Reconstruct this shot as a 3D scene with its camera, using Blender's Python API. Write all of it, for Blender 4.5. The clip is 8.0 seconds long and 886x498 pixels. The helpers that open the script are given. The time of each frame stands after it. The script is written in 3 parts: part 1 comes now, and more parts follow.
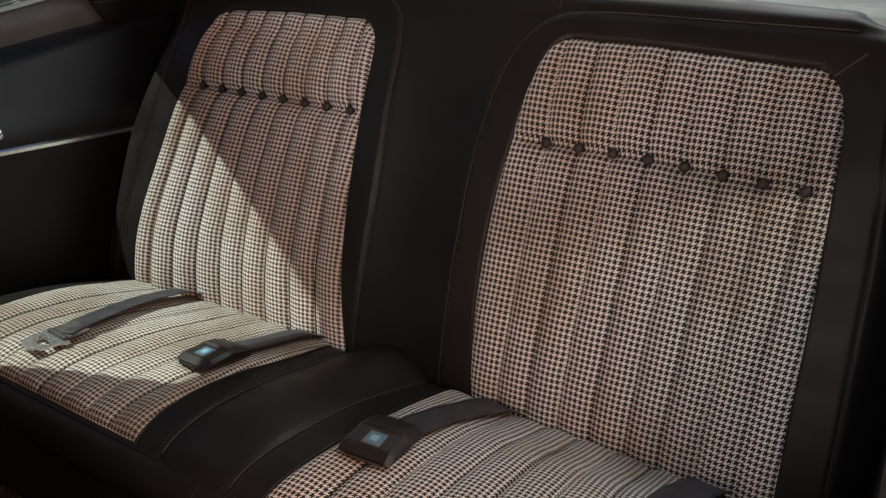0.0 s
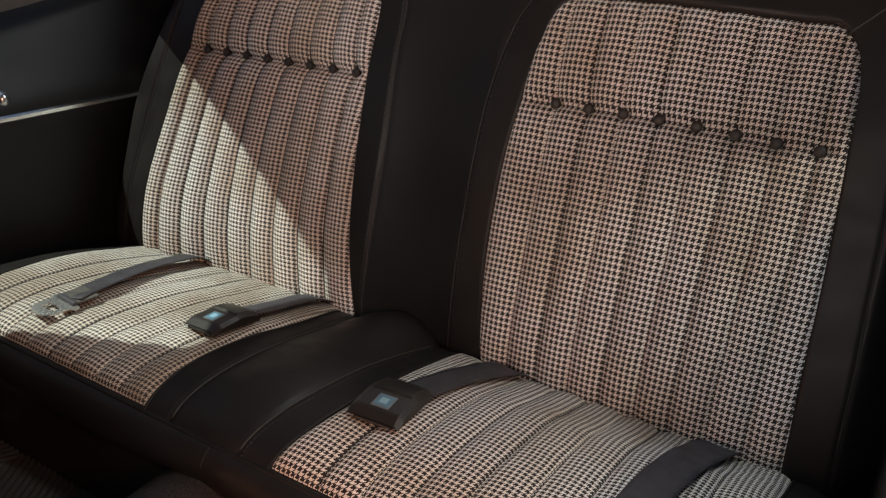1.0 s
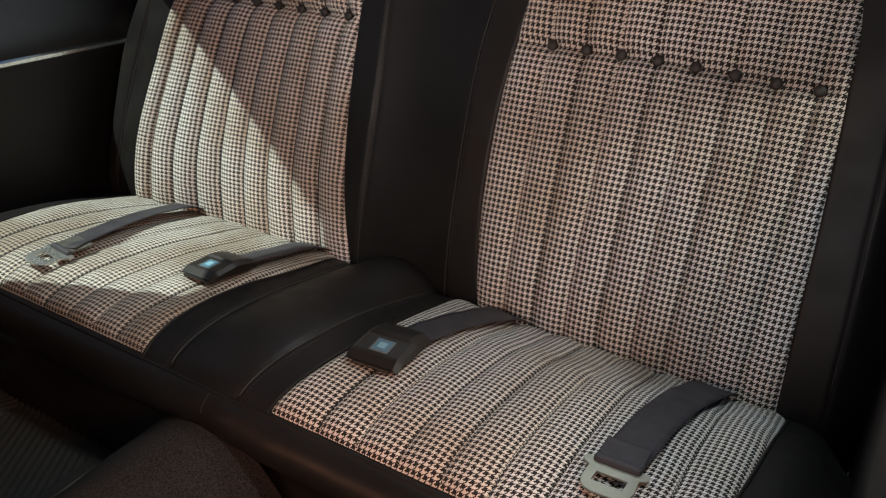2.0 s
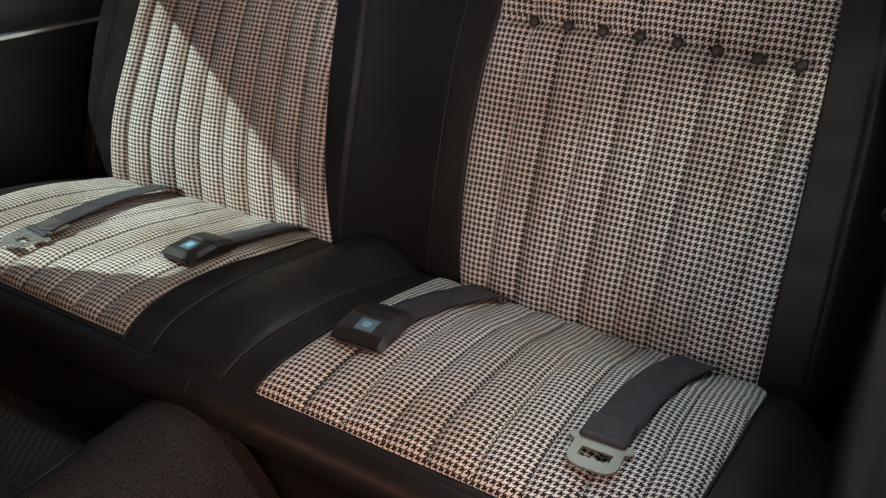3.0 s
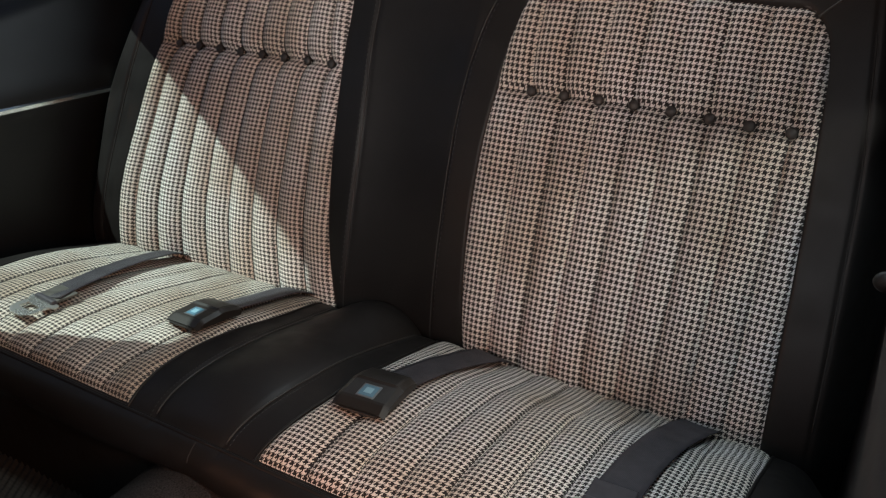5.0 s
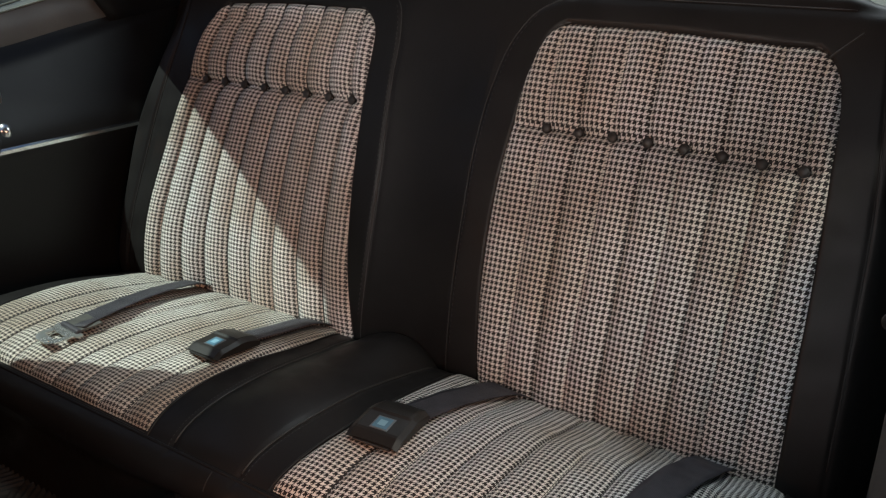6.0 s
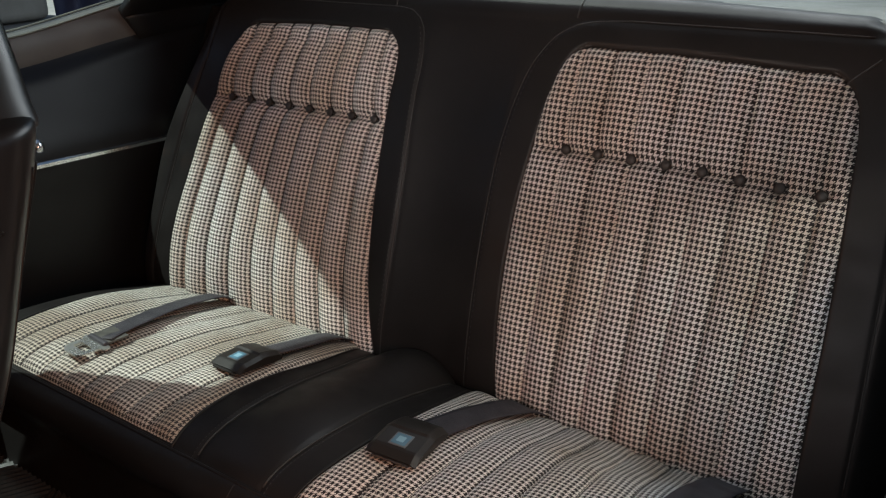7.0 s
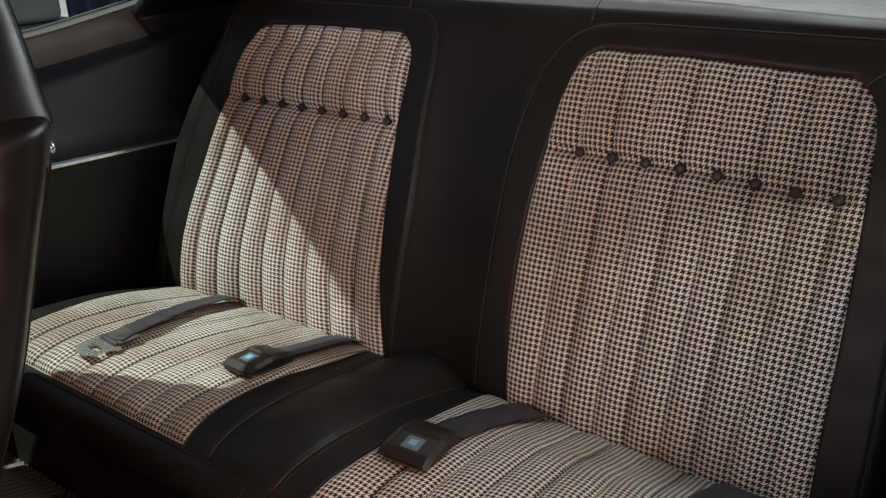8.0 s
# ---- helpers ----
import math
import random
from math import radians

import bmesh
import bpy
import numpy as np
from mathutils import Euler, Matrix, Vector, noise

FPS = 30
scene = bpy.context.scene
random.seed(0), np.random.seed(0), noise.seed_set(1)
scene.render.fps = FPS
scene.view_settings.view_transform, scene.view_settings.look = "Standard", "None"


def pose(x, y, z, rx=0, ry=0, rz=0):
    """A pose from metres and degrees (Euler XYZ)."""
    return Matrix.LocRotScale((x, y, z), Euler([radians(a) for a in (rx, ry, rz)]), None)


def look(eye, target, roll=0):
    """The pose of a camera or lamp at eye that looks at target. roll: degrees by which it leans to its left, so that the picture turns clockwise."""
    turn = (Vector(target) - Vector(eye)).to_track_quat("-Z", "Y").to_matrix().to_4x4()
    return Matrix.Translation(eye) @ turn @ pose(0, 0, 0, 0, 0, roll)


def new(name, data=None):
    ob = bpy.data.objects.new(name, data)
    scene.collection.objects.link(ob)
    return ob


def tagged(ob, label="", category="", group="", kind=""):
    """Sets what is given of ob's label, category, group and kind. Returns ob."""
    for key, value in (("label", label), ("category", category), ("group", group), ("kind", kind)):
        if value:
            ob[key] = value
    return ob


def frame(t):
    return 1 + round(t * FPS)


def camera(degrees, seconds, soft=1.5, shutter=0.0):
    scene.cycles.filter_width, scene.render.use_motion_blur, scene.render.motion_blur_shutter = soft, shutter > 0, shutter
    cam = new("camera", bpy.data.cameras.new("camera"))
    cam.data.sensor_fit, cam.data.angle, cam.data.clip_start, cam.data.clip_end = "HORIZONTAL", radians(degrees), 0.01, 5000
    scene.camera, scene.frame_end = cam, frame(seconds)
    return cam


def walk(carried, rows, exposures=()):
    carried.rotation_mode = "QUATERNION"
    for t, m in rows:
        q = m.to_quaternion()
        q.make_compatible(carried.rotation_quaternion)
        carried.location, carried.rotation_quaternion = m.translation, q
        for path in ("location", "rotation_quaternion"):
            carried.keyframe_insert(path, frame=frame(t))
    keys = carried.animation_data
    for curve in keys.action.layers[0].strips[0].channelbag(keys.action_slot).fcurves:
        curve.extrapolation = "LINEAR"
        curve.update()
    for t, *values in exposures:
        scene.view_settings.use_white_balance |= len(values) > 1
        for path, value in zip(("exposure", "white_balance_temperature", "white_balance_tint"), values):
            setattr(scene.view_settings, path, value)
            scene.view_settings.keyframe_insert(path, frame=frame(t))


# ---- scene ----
cam = camera(57.60, 8.0, soft=1.22)
PATH = [
    (0.0, pose(0.6619, -0.8964, 0.6686, 66.849, -0.406, 32.162)),
    (0.5, pose(0.6600, -0.8937, 0.6666, 65.901, -0.164, 32.397)),
    (1.0, pose(0.6587, -0.8921, 0.6594, 64.555, 0.093, 32.575)),
    (1.5, pose(0.6556, -0.8927, 0.6537, 62.819, 0.264, 32.396)),
    (2.0, pose(0.6545, -0.8939, 0.6480, 61.177, 0.323, 31.928)),
    (3.5, pose(0.6475, -0.8964, 0.6426, 59.755, 0.184, 29.727)),
    (4.0, pose(0.6494, -0.8980, 0.6443, 60.840, 0.143, 29.444)),
    (4.5, pose(0.6518, -0.8989, 0.6524, 62.316, 0.282, 29.769)),
    (5.0, pose(0.6588, -0.8990, 0.6617, 63.797, 0.691, 30.528)),
    (6.5, pose(0.6801, -0.9073, 0.6851, 66.349, 0.976, 33.077)),
    (7.0, pose(0.6815, -0.9125, 0.6942, 66.588, 0.979, 33.779)),
    (7.5, pose(0.6770, -0.9148, 0.6938, 66.810, 0.910, 34.187)),
    (8.0, pose(0.6737, -0.9129, 0.6914, 66.828, 0.883, 34.425)),
]
walk(cam, PATH, exposures=[(0.0, 0.09, 6620, 8), (1.5, 0.18, 6650, 8), (2.2, 0.22, 6280, 3), (3.4, 0.22, 6160, 2.5), (5.0, 0.22, 6100, 1.5), (6.6, 0.12, 6150, 3), (8.0, 0.12, 6520, 7)])

# ---- light ----
# sunlight falls in steeply through the passenger side window
SUN_WAY = Vector((0.42, 0.30, -1.0)).normalized()
world = bpy.data.worlds.new("world")
scene.world = world
world.use_nodes = True
wn = world.node_tree
sky = wn.nodes.new("ShaderNodeTexSky")
sky.sky_type = "NISHITA"
sky.sun_disc = False
sky.sun_elevation = math.asin(-SUN_WAY.z)
sky.sun_rotation = math.atan2(-SUN_WAY.x, -SUN_WAY.y)
wn.links.new(sky.outputs[0], wn.nodes["Background"].inputs[0])
wn.nodes["Background"].inputs[1].default_value = 0.05
sun = new("sun", bpy.data.lights.new("sun", "SUN"))
sun.data.energy = 4.1
sun.data.angle = radians(0.8)
sun.data.color = (0.94, 1.0, 0.90)
sun.matrix_world = Matrix.Translation((-2, -1.5, 4)) @ SUN_WAY.to_track_quat("-Z", "Y").to_matrix().to_4x4()


def fill_lamp(name, eye, target, sx, sy, watts, colour, spread=180):
    lamp = new(name, bpy.data.lights.new(name, "AREA"))
    lamp.data.shape, lamp.data.size, lamp.data.size_y = "RECTANGLE", sx, sy
    lamp.data.energy, lamp.data.color, lamp.data.spread = watts, colour, radians(spread)
    lamp.matrix_world = look(eye, target)
    return lamp


# unseen fill lamps, added in place of light from windscreen, driver's side and rear window
fill_lamp("windscreen_light", (0.30, -1.63, 0.78), (-0.12, 0.15, 0.66), 0.7, 0.36, 1.7, (1.0, 0.89, 0.84), 64)
# orange lamp with no real source, added for the glint on the cushion's front roll
fill_lamp("orange_roll_fill", (-0.42, -1.68, 0.60), (0.22, -0.40, 0.02), 0.50, 0.18, 4.0, (1.0, 0.37, 0.14))
# two unseen lamps added at the driver's door: warm fill, and orange for the front seat's glow
fill_lamp("driver_side_fill", (1.0, -0.98, 0.85), (0.35, 0.05, 0.28), 0.14, 0.14, 0.9, (1.0, 0.85, 0.74))
fill_lamp("orange_side_fill", (1.05, -1.05, 0.58), (-0.15, -0.40, 0.25), 0.40, 0.28, 4.9, (1.0, 0.34, 0.12))
# cool lamp added high outside the roof edge to brighten the driver's cushion
fill_lamp("overhead_side_fill", (0.63, -0.55, 2.15), (0.62, -0.05, 0.05), 0.22, 0.22, 12.0, (0.90, 0.97, 1.0))
# unseen lamp added outside to lay a soft light patch on the driver's backrest
fill_lamp("quarter_patch_fill", (1.35, -0.30, 1.55), (0.42, 0.05, 0.15), 0.16, 0.16, 9.8, (1.0, 0.92, 0.81))
# added lamp over the shelf that brightens the cushions from behind
fill_lamp("rear_window_light", (0.2, 0.50, 0.92), (0.25, -0.2, 0.2), 0.9, 0.5, 3.8, (0.97, 0.99, 1.0))


# ---- materials ----
def material(name, colour, rough=0.5, metal=0.0, spec=0.5):
    m = bpy.data.materials.new(name)
    m.use_nodes = True
    b = m.node_tree.nodes["Principled BSDF"]
    b.inputs["Base Color"].default_value = (*colour, 1)
    b.inputs["Roughness"].default_value = rough
    b.inputs["Metallic"].default_value = metal
    b.inputs["Specular IOR Level"].default_value = spec
    return m, m.node_tree, b


def maths(tree, op, a, b=None):
    n = tree.nodes.new("ShaderNodeMath")
    n.operation = op
    for i, v in enumerate((a, b)):
        if v is None:
            continue
        if isinstance(v, (int, float)):
            n.inputs[i].default_value = v
        else:
            tree.links.new(v, n.inputs[i])
    return n.outputs[0]


def noise_out(tree, scale, detail=4.0, coord="Object", rough=0.55):
    tc = tree.nodes.new("ShaderNodeTexCoord")
    n = tree.nodes.new("ShaderNodeTexNoise")
    n.inputs["Scale"].default_value = scale
    n.inputs["Detail"].default_value = detail
    n.inputs["Roughness"].default_value = rough
    tree.links.new(tc.outputs[coord], n.inputs["Vector"])
    return n.outputs["Fac"]


def ramp(tree, fac, stops):
    r = tree.nodes.new("ShaderNodeValToRGB")
    els = r.color_ramp.elements
    while len(els) < len(stops):
        els.new(0.5)
    for e, (p, c) in zip(els, stops):
        e.position, e.color = p, (*c, 1) if len(c) == 3 else c
    tree.links.new(fac, r.inputs[0])
    return r.outputs["Color"]


def bump(tree, bsdf, height, strength, distance):
    b = tree.nodes.new("ShaderNodeBump")
    b.inputs["Strength"].default_value = strength
    b.inputs["Distance"].default_value = distance
    tree.links.new(height, b.inputs["Height"])
    tree.links.new(b.outputs[0], bsdf.inputs["Normal"])


def houndstooth(name, across, along, low, mid, high, dark_yarns=4.6, black=0.012):
    m, t, b = material(name, (0.5, 0.5, 0.5), 0.85, 0.0, 0.2)
    uv = t.nodes.new("ShaderNodeUVMap")
    sep = t.nodes.new("ShaderNodeSeparateXYZ")
    # a slight drift keeps the weave from running ruler-straight
    wob = t.nodes.new("ShaderNodeTexNoise")
    wob.inputs["Scale"].default_value = 14.0
    t.links.new(uv.outputs[0], wob.inputs["Vector"])
    off = t.nodes.new("ShaderNodeVectorMath")
    off.operation = "MULTIPLY_ADD"
    t.links.new(wob.outputs["Color"], off.inputs[0])
    off.inputs[1].default_value = (0.004, 0.004, 0)
    t.links.new(uv.outputs[0], off.inputs[2])
    t.links.new(off.outputs[0], sep.inputs[0])
    u = maths(t, "MULTIPLY", sep.outputs[0], 8.0 / across)
    v = maths(t, "MULTIPLY", sep.outputs[1], 8.0 / along)
    i, j = maths(t, "FLOOR", u), maths(t, "FLOOR", v)
    # the dark yarns are a little thicker than the light ones
    warp = maths(t, "LESS_THAN", maths(t, "FLOORED_MODULO", u, 8.0), dark_yarns)
    weft = maths(t, "LESS_THAN", maths(t, "FLOORED_MODULO", v, 8.0), dark_yarns)
    over = maths(t, "LESS_THAN", maths(t, "FLOORED_MODULO", maths(t, "SUBTRACT", i, j), 4.0), 1.5)
    mix = t.nodes.new("ShaderNodeMix")
    t.links.new(over, mix.inputs[0])
    t.links.new(weft, mix.inputs[2])
    t.links.new(warp, mix.inputs[3])
    light = ramp(t, noise_out(t, 5.5, 6.0), [(0.36, low), (0.5, mid), (0.64, high)])
    dark = ramp(t, noise_out(t, 600.0, 2.0), [(0.3, (black, black * 0.92, black * 0.92)), (0.75, (black + 0.023, black * 0.92 + 0.021, black * 0.92 + 0.020))])
    col = t.nodes.new("ShaderNodeMix")
    col.data_type = "RGBA"
    t.links.new(mix.outputs[0], col.inputs[0])
    t.links.new(light, col.inputs[6])
    t.links.new(dark, col.inputs[7])
    t.links.new(col.outputs[2], b.inputs["Base Color"])
    b.inputs["Sheen Weight"].default_value = 0.06
    bump(t, b, noise_out(t, 900.0, 3.0), 0.35, 0.0006)
    return m


def vinyl(name, base, rough=0.42, grain=420.0, depth=0.0004, spec=0.5, patchy=0.2):
    m, t, b = material(name, base, rough, 0.0, spec)
    lo = tuple(c * (1 - patchy) for c in base)
    hi = tuple(min(1, c * (1 + 1.25 * patchy)) for c in base)
    col = ramp(t, noise_out(t, 7.0, 6.0), [(0.3, lo), (0.7, hi)])
    t.links.new(col, b.inputs["Base Color"])
    r = ramp(t, noise_out(t, 23.0, 6.0), [(0.3, (rough * (1 - patchy),) * 3), (0.7, (min(1, rough * (1 + patchy)),) * 3)])
    t.links.new(r, b.inputs["Roughness"])
    tc = t.nodes.new("ShaderNodeTexCoord")
    v = t.nodes.new("ShaderNodeTexVoronoi")
    v.inputs["Scale"].default_value = grain
    t.links.new(tc.outputs["Object"], v.inputs["Vector"])
    h = maths(t, "ADD", v.outputs["Distance"], noise_out(t, 60.0, 3.0))
    bump(t, b, h, 0.3, depth)
    return m


CLOTH = houndstooth("houndstooth_cloth", 0.0077, 0.0084, (0.61, 0.54, 0.46), (0.74, 0.70, 0.64), (0.78, 0.77, 0.75))
# the passenger backrest cloth is paler, its dark yarns lighter and thinner
PALE_CLOTH = houndstooth("pale_houndstooth_cloth", 0.0063, 0.0072, (0.66, 0.58, 0.49), (0.79, 0.74, 0.68), (0.83, 0.82, 0.79), 4.3, 0.035)
CUSHION_CLOTH = houndstooth("cushion_houndstooth_cloth", 0.0071, 0.0074, (0.61, 0.53, 0.44), (0.74, 0.70, 0.64), (0.78, 0.77, 0.75))
# the passenger cushion's cloth is darkened in colour to hold down its sunlit brightness
SEAT_CLOTH = houndstooth("darkened_houndstooth_cloth", 0.0067, 0.0069, (0.42, 0.36, 0.29), (0.60, 0.57, 0.51), (0.67, 0.65, 0.60), 4.4, 0.030)
VINYL = vinyl("black_vinyl", (0.0120, 0.0112, 0.0110), 0.46, 420.0, 0.00015, spec=0.23)
VINYL_FRONT = vinyl("black_seat_vinyl", (0.011, 0.0105, 0.0105), 0.33, 500.0, 0.00012, spec=0.8)
PANEL = vinyl("black_trim_panel", (0.0060, 0.0068, 0.0080), 0.48, 260.0, 0.0001, spec=0.42, patchy=0.04)
PAINT = vinyl("dark_sill_paint", (0.098, 0.098, 0.093), 0.45, 30.0, 0.0001)
SHELF = vinyl("parcel_shelf_board", (0.07, 0.075, 0.071), 0.6, 500.0)
HEADLINER = vinyl("dark_headliner", (0.05, 0.047, 0.044), 0.85, 300.0)
PIPING = vinyl("seam_thread_vinyl", (0.026, 0.025, 0.024), 0.5, 700.0)
THREAD = vinyl("dark_seam_thread", (0.012, 0.011, 0.0105), 0.9, 900.0)
BUTTON = vinyl("button_vinyl", (0.03, 0.027, 0.025), 0.5, 700.0)
PLASTIC = vinyl("black_buckle_plastic", (0.014, 0.0125, 0.011), 0.45, 900.0, 0.0002, spec=0.4)
RUBBER = vinyl("ribbed_rubber", (0.034, 0.037, 0.036), 0.55, 300.0)
CHROME = material("chrome", (0.85, 0.85, 0.86), 0.24, 1.0)[0]
PLATE = vinyl("plated_steel", (0.31, 0.32, 0.27), 0.42, 250.0, 0.0001)
PLATE.node_tree.nodes["Principled BSDF"].inputs["Metallic"].default_value = 0.75


def webbing(name, lo, hi, rough):
    m, t, b = material(name, lo, rough, 0.0, 0.35)
    uv = t.nodes.new("ShaderNodeUVMap")
    w = t.nodes.new("ShaderNodeTexWave")
    w.inputs["Scale"].default_value = 210.0
    w.inputs["Distortion"].default_value = 0.6
    t.links.new(uv.outputs[0], w.inputs["Vector"])
    col = ramp(t, noise_out(t, 40.0, 5.0), [(0.3, lo), (0.7, hi)])
    t.links.new(col, b.inputs["Base Color"])
    bump(t, b, w.outputs["Fac"], 0.5, 0.0005)
    return m


def carpet():
    m, t, b = material("loop_carpet", (0.03, 0.027, 0.025), 0.95, 0.0, 0.1)
    col = ramp(t, noise_out(t, 480.0, 4.0), [(0.3, (0.011, 0.010, 0.010)), (0.7, (0.060, 0.055, 0.054))])
    t.links.new(col, b.inputs["Base Color"])
    bump(t, b, noise_out(t, 480.0, 4.0), 1.0, 0.0025)
    return m


WEB = webbing("belt_webbing", (0.028, 0.027, 0.033), (0.052, 0.050, 0.059), 0.6)
# lighter webbing: the sun's glint on the passenger strap end, put into its colour
GLINT_WEB = webbing("glint_belt_webbing", (0.045, 0.043, 0.040), (0.11, 0.11, 0.10), 0.5)
# lit copy of the plated steel, its colour raised for the tongue lying in sunlight
SUNLIT_PLATE = vinyl("sunlit_plated_steel", (0.66, 0.68, 0.66), 0.28, 250.0, 0.0001)
SUNLIT_PLATE.node_tree.nodes["Principled BSDF"].inputs["Metallic"].default_value = 0.85
CARPET = carpet()
BLUE = material("buckle_button_blue", (0.075, 0.17, 0.24), 0.4)[0]
BLUE_LIGHT = material("buckle_emblem_blue", (0.20, 0.36, 0.45), 0.4)[0]
SILVER = material("buckle_button_rim", (0.17, 0.18, 0.19), 0.42, 0.8)[0]


# ---- mesh helpers ----
def smooth_step(a, b, x):
    k = min(1.0, max(0.0, (x - a) / (b - a)))
    return k * k * (3 - 2 * k)


def curve(knots):
    """A smooth function through (x, y) knots, x rising."""
    xs = [k[0] for k in knots]
    ys = [k[1] for k in knots]
    n = len(xs)
    tang = []
    for i in range(n):
        a, b = max(0, i - 1), min(n - 1, i + 1)
        tang.append((ys[b] - ys[a]) / (xs[b] - xs[a]))

    def value(x):
        if x <= xs[0]:
            return ys[0]
        if x >= xs[-1]:
            return ys[-1]
        i = 0
        while x > xs[i + 1]:
            i += 1
        h = xs[i + 1] - xs[i]
        k = (x - xs[i]) / h
        return ((1 + 2 * k) * (1 - k) ** 2 * ys[i] + k * (1 - k) ** 2 * h * tang[i]
                + k * k * (3 - 2 * k) * ys[i + 1] + k * k * (k - 1) * h * tang[i + 1])
    return value


def child(ob, parent, label):
    """Hangs a part, made in world space, under its thing."""
    if parent is not None:
        ob.parent = parent
        ob.matrix_parent_inverse = Matrix.Translation(parent.location).inverted()
    return tagged(ob, label)


def mesh_part(name, verts, faces, mat, parent=None, label="", uvs=None, smooth=True):
    me = bpy.data.meshes.new(name)
    me.from_pydata([tuple(v) for v in verts], [], faces)
    me.materials.append(mat)
    if smooth:
        me.polygons.foreach_set("use_smooth", [True] * len(me.polygons))
    if uvs is not None:
        lay = me.uv_layers.new(name="UVMap")
        idx = np.empty(len(me.loops), dtype=np.int32)
        me.loops.foreach_get("vertex_index", idx)
        lay.data.foreach_set("uv", np.array(uvs, dtype=np.float32)[idx].ravel())
    me.update()
    ob = new(name, me)
    return child(ob, parent, label)


def sheet(name, nu, nv, func, mat, parent=None, label="", flip=False):
    """A grid surface; func(a, b) for a, b in 0..1 gives the point and its uv."""
    verts, uvs, faces = [], [], []
    for j in range(nv + 1):
        for i in range(nu + 1):
            p, q = func(i / nu, j / nv)
            verts.append(p)
            uvs.append(q)
    for j in range(nv):
        for i in range(nu):
            a = j * (nu + 1) + i
            f = (a, a + 1, a + nu + 2, a + nu + 1)
            faces.append(f[::-1] if flip else f)
    return mesh_part(name, verts, faces, mat, parent, label, uvs)


def part(name, bm, mat, parent=None, label="", smooth=False):
    me = bpy.data.meshes.new(name)
    bmesh.ops.recalc_face_normals(bm, faces=bm.faces)
    bm.to_mesh(me)
    bm.free()
    me.materials.append(mat)
    if smooth:
        me.polygons.foreach_set("use_smooth", [True] * len(me.polygons))
    ob = new(name, me)
    return child(ob, parent, label)


def box(bm, lo, hi, bevel=0.0, m=None, segments=2):
    made = bmesh.ops.create_cube(bm, size=1.0)["verts"]
    s = Vector(hi) - Vector(lo)
    c = (Vector(hi) + Vector(lo)) / 2
    for v in made:
        v.co = Vector((v.co.x * s.x, v.co.y * s.y, v.co.z * s.z)) + c
    if bevel:
        edges = list({e for v in made for e in v.link_edges})
        res = bmesh.ops.bevel(bm, geom=edges, offset=bevel, segments=segments, affect="EDGES", profile=0.5)
        made = list({v for f in res["faces"] for v in f.verts} | {v for v in made if v.is_valid})
    if m is not None:
        for v in made:
            v.co = m @ v.co
    return made


def prism(bm, outline, axis, lo, hi):
    """A plate from a 2D outline, thick along the axis from lo to hi."""
    def at(p, d):
        q = list(p)
        q.insert("xyz".index(axis), d)
        return bm.verts.new(q)
    a = [at(p, lo) for p in outline]
    b = [at(p, hi) for p in outline]
    bm.faces.new(a)
    bm.faces.new(b[::-1])
    n = len(a)
    for i in range(n):
        bm.faces.new((a[i], b[i], b[(i + 1) % n], a[(i + 1) % n]))


def tube(name, points, radius, mat, parent=None, label="", sides=8, closed=False):
    """A round cord through the points."""
    verts, faces = [], []
    n = len(points)
    pts = [Vector(p) for p in points]
    for i, p in enumerate(pts):
        d = (pts[min(n - 1, i + 1)] - pts[max(0, i - 1)]).normalized()
        s = d.cross(Vector((0.13, 0.31, 0.94))).normalized()
        u = s.cross(d)
        for k in range(sides):
            a = 2 * math.pi * k / sides
            verts.append(p + (s * math.cos(a) + u * math.sin(a)) * radius)
    for i in range(n - 1):
        for k in range(sides):
            a, b = i * sides + k, i * sides + (k + 1) % sides
            faces.append((a, b, b + sides, a + sides))
    faces.append(tuple(range(sides))[::-1])
    faces.append(tuple((n - 1) * sides + k for k in range(sides)))
    return mesh_part(name, verts, faces, mat, parent, label)


def empty(name, at, label, category, group=""):
    ob = new(name)
    ob.location = at
    ob.empty_display_size = 0.1
    return tagged(ob, label, category, group)


# ---- car shell ----
def wall(name, pieces, mat, label=""):
    bm = bmesh.new()
    for kind, *a in pieces:
        if kind == "box":
            box(bm, *a)
        else:
            prism(bm, *a)
    ob = part(name, bm, mat)
    return tagged(ob, label, kind="structure")


FLOOR = -0.16
wall("floor", [("box", (-0.80, -1.9, FLOOR - 0.04), (0.80, 0.55, FLOOR))], CARPET, "dark loop carpet on the car floor")
# the roof is out of view; its outline is set to shade the seat
RAIL = [(-0.480, -0.240), (-0.455, -0.5), (-0.46, -1.35)]
wall("ceiling", [("prism", RAIL + [(-x, y) for x, y in reversed(RAIL)] + [(0.50, 0.12), (-0.50, 0.12)], "z", 0.86, 0.885)], HEADLINER, "unseen dark roof outlined to shade the seat")

# passenger side: trim panel, painted sill, window opening, roof pillar
XL = -0.665
OUT = 0.06
sill_z = curve([(-0.56, 0.462), (-0.14, 0.487), (0.08, 0.518), (0.34, 0.557)])
panel_z = curve([(-0.96, 0.377), (-0.117, 0.433), (0.041, 0.450), (0.171, 0.462), (0.319, 0.477), (0.49, 0.497)])


def outward(p, k=1.05):
    """Sets the passenger side trim out from the middle of the car, larger by as much."""
    c = Vector((0.662, -0.90, 0.667))
    return c + (Vector(p) - c) * k


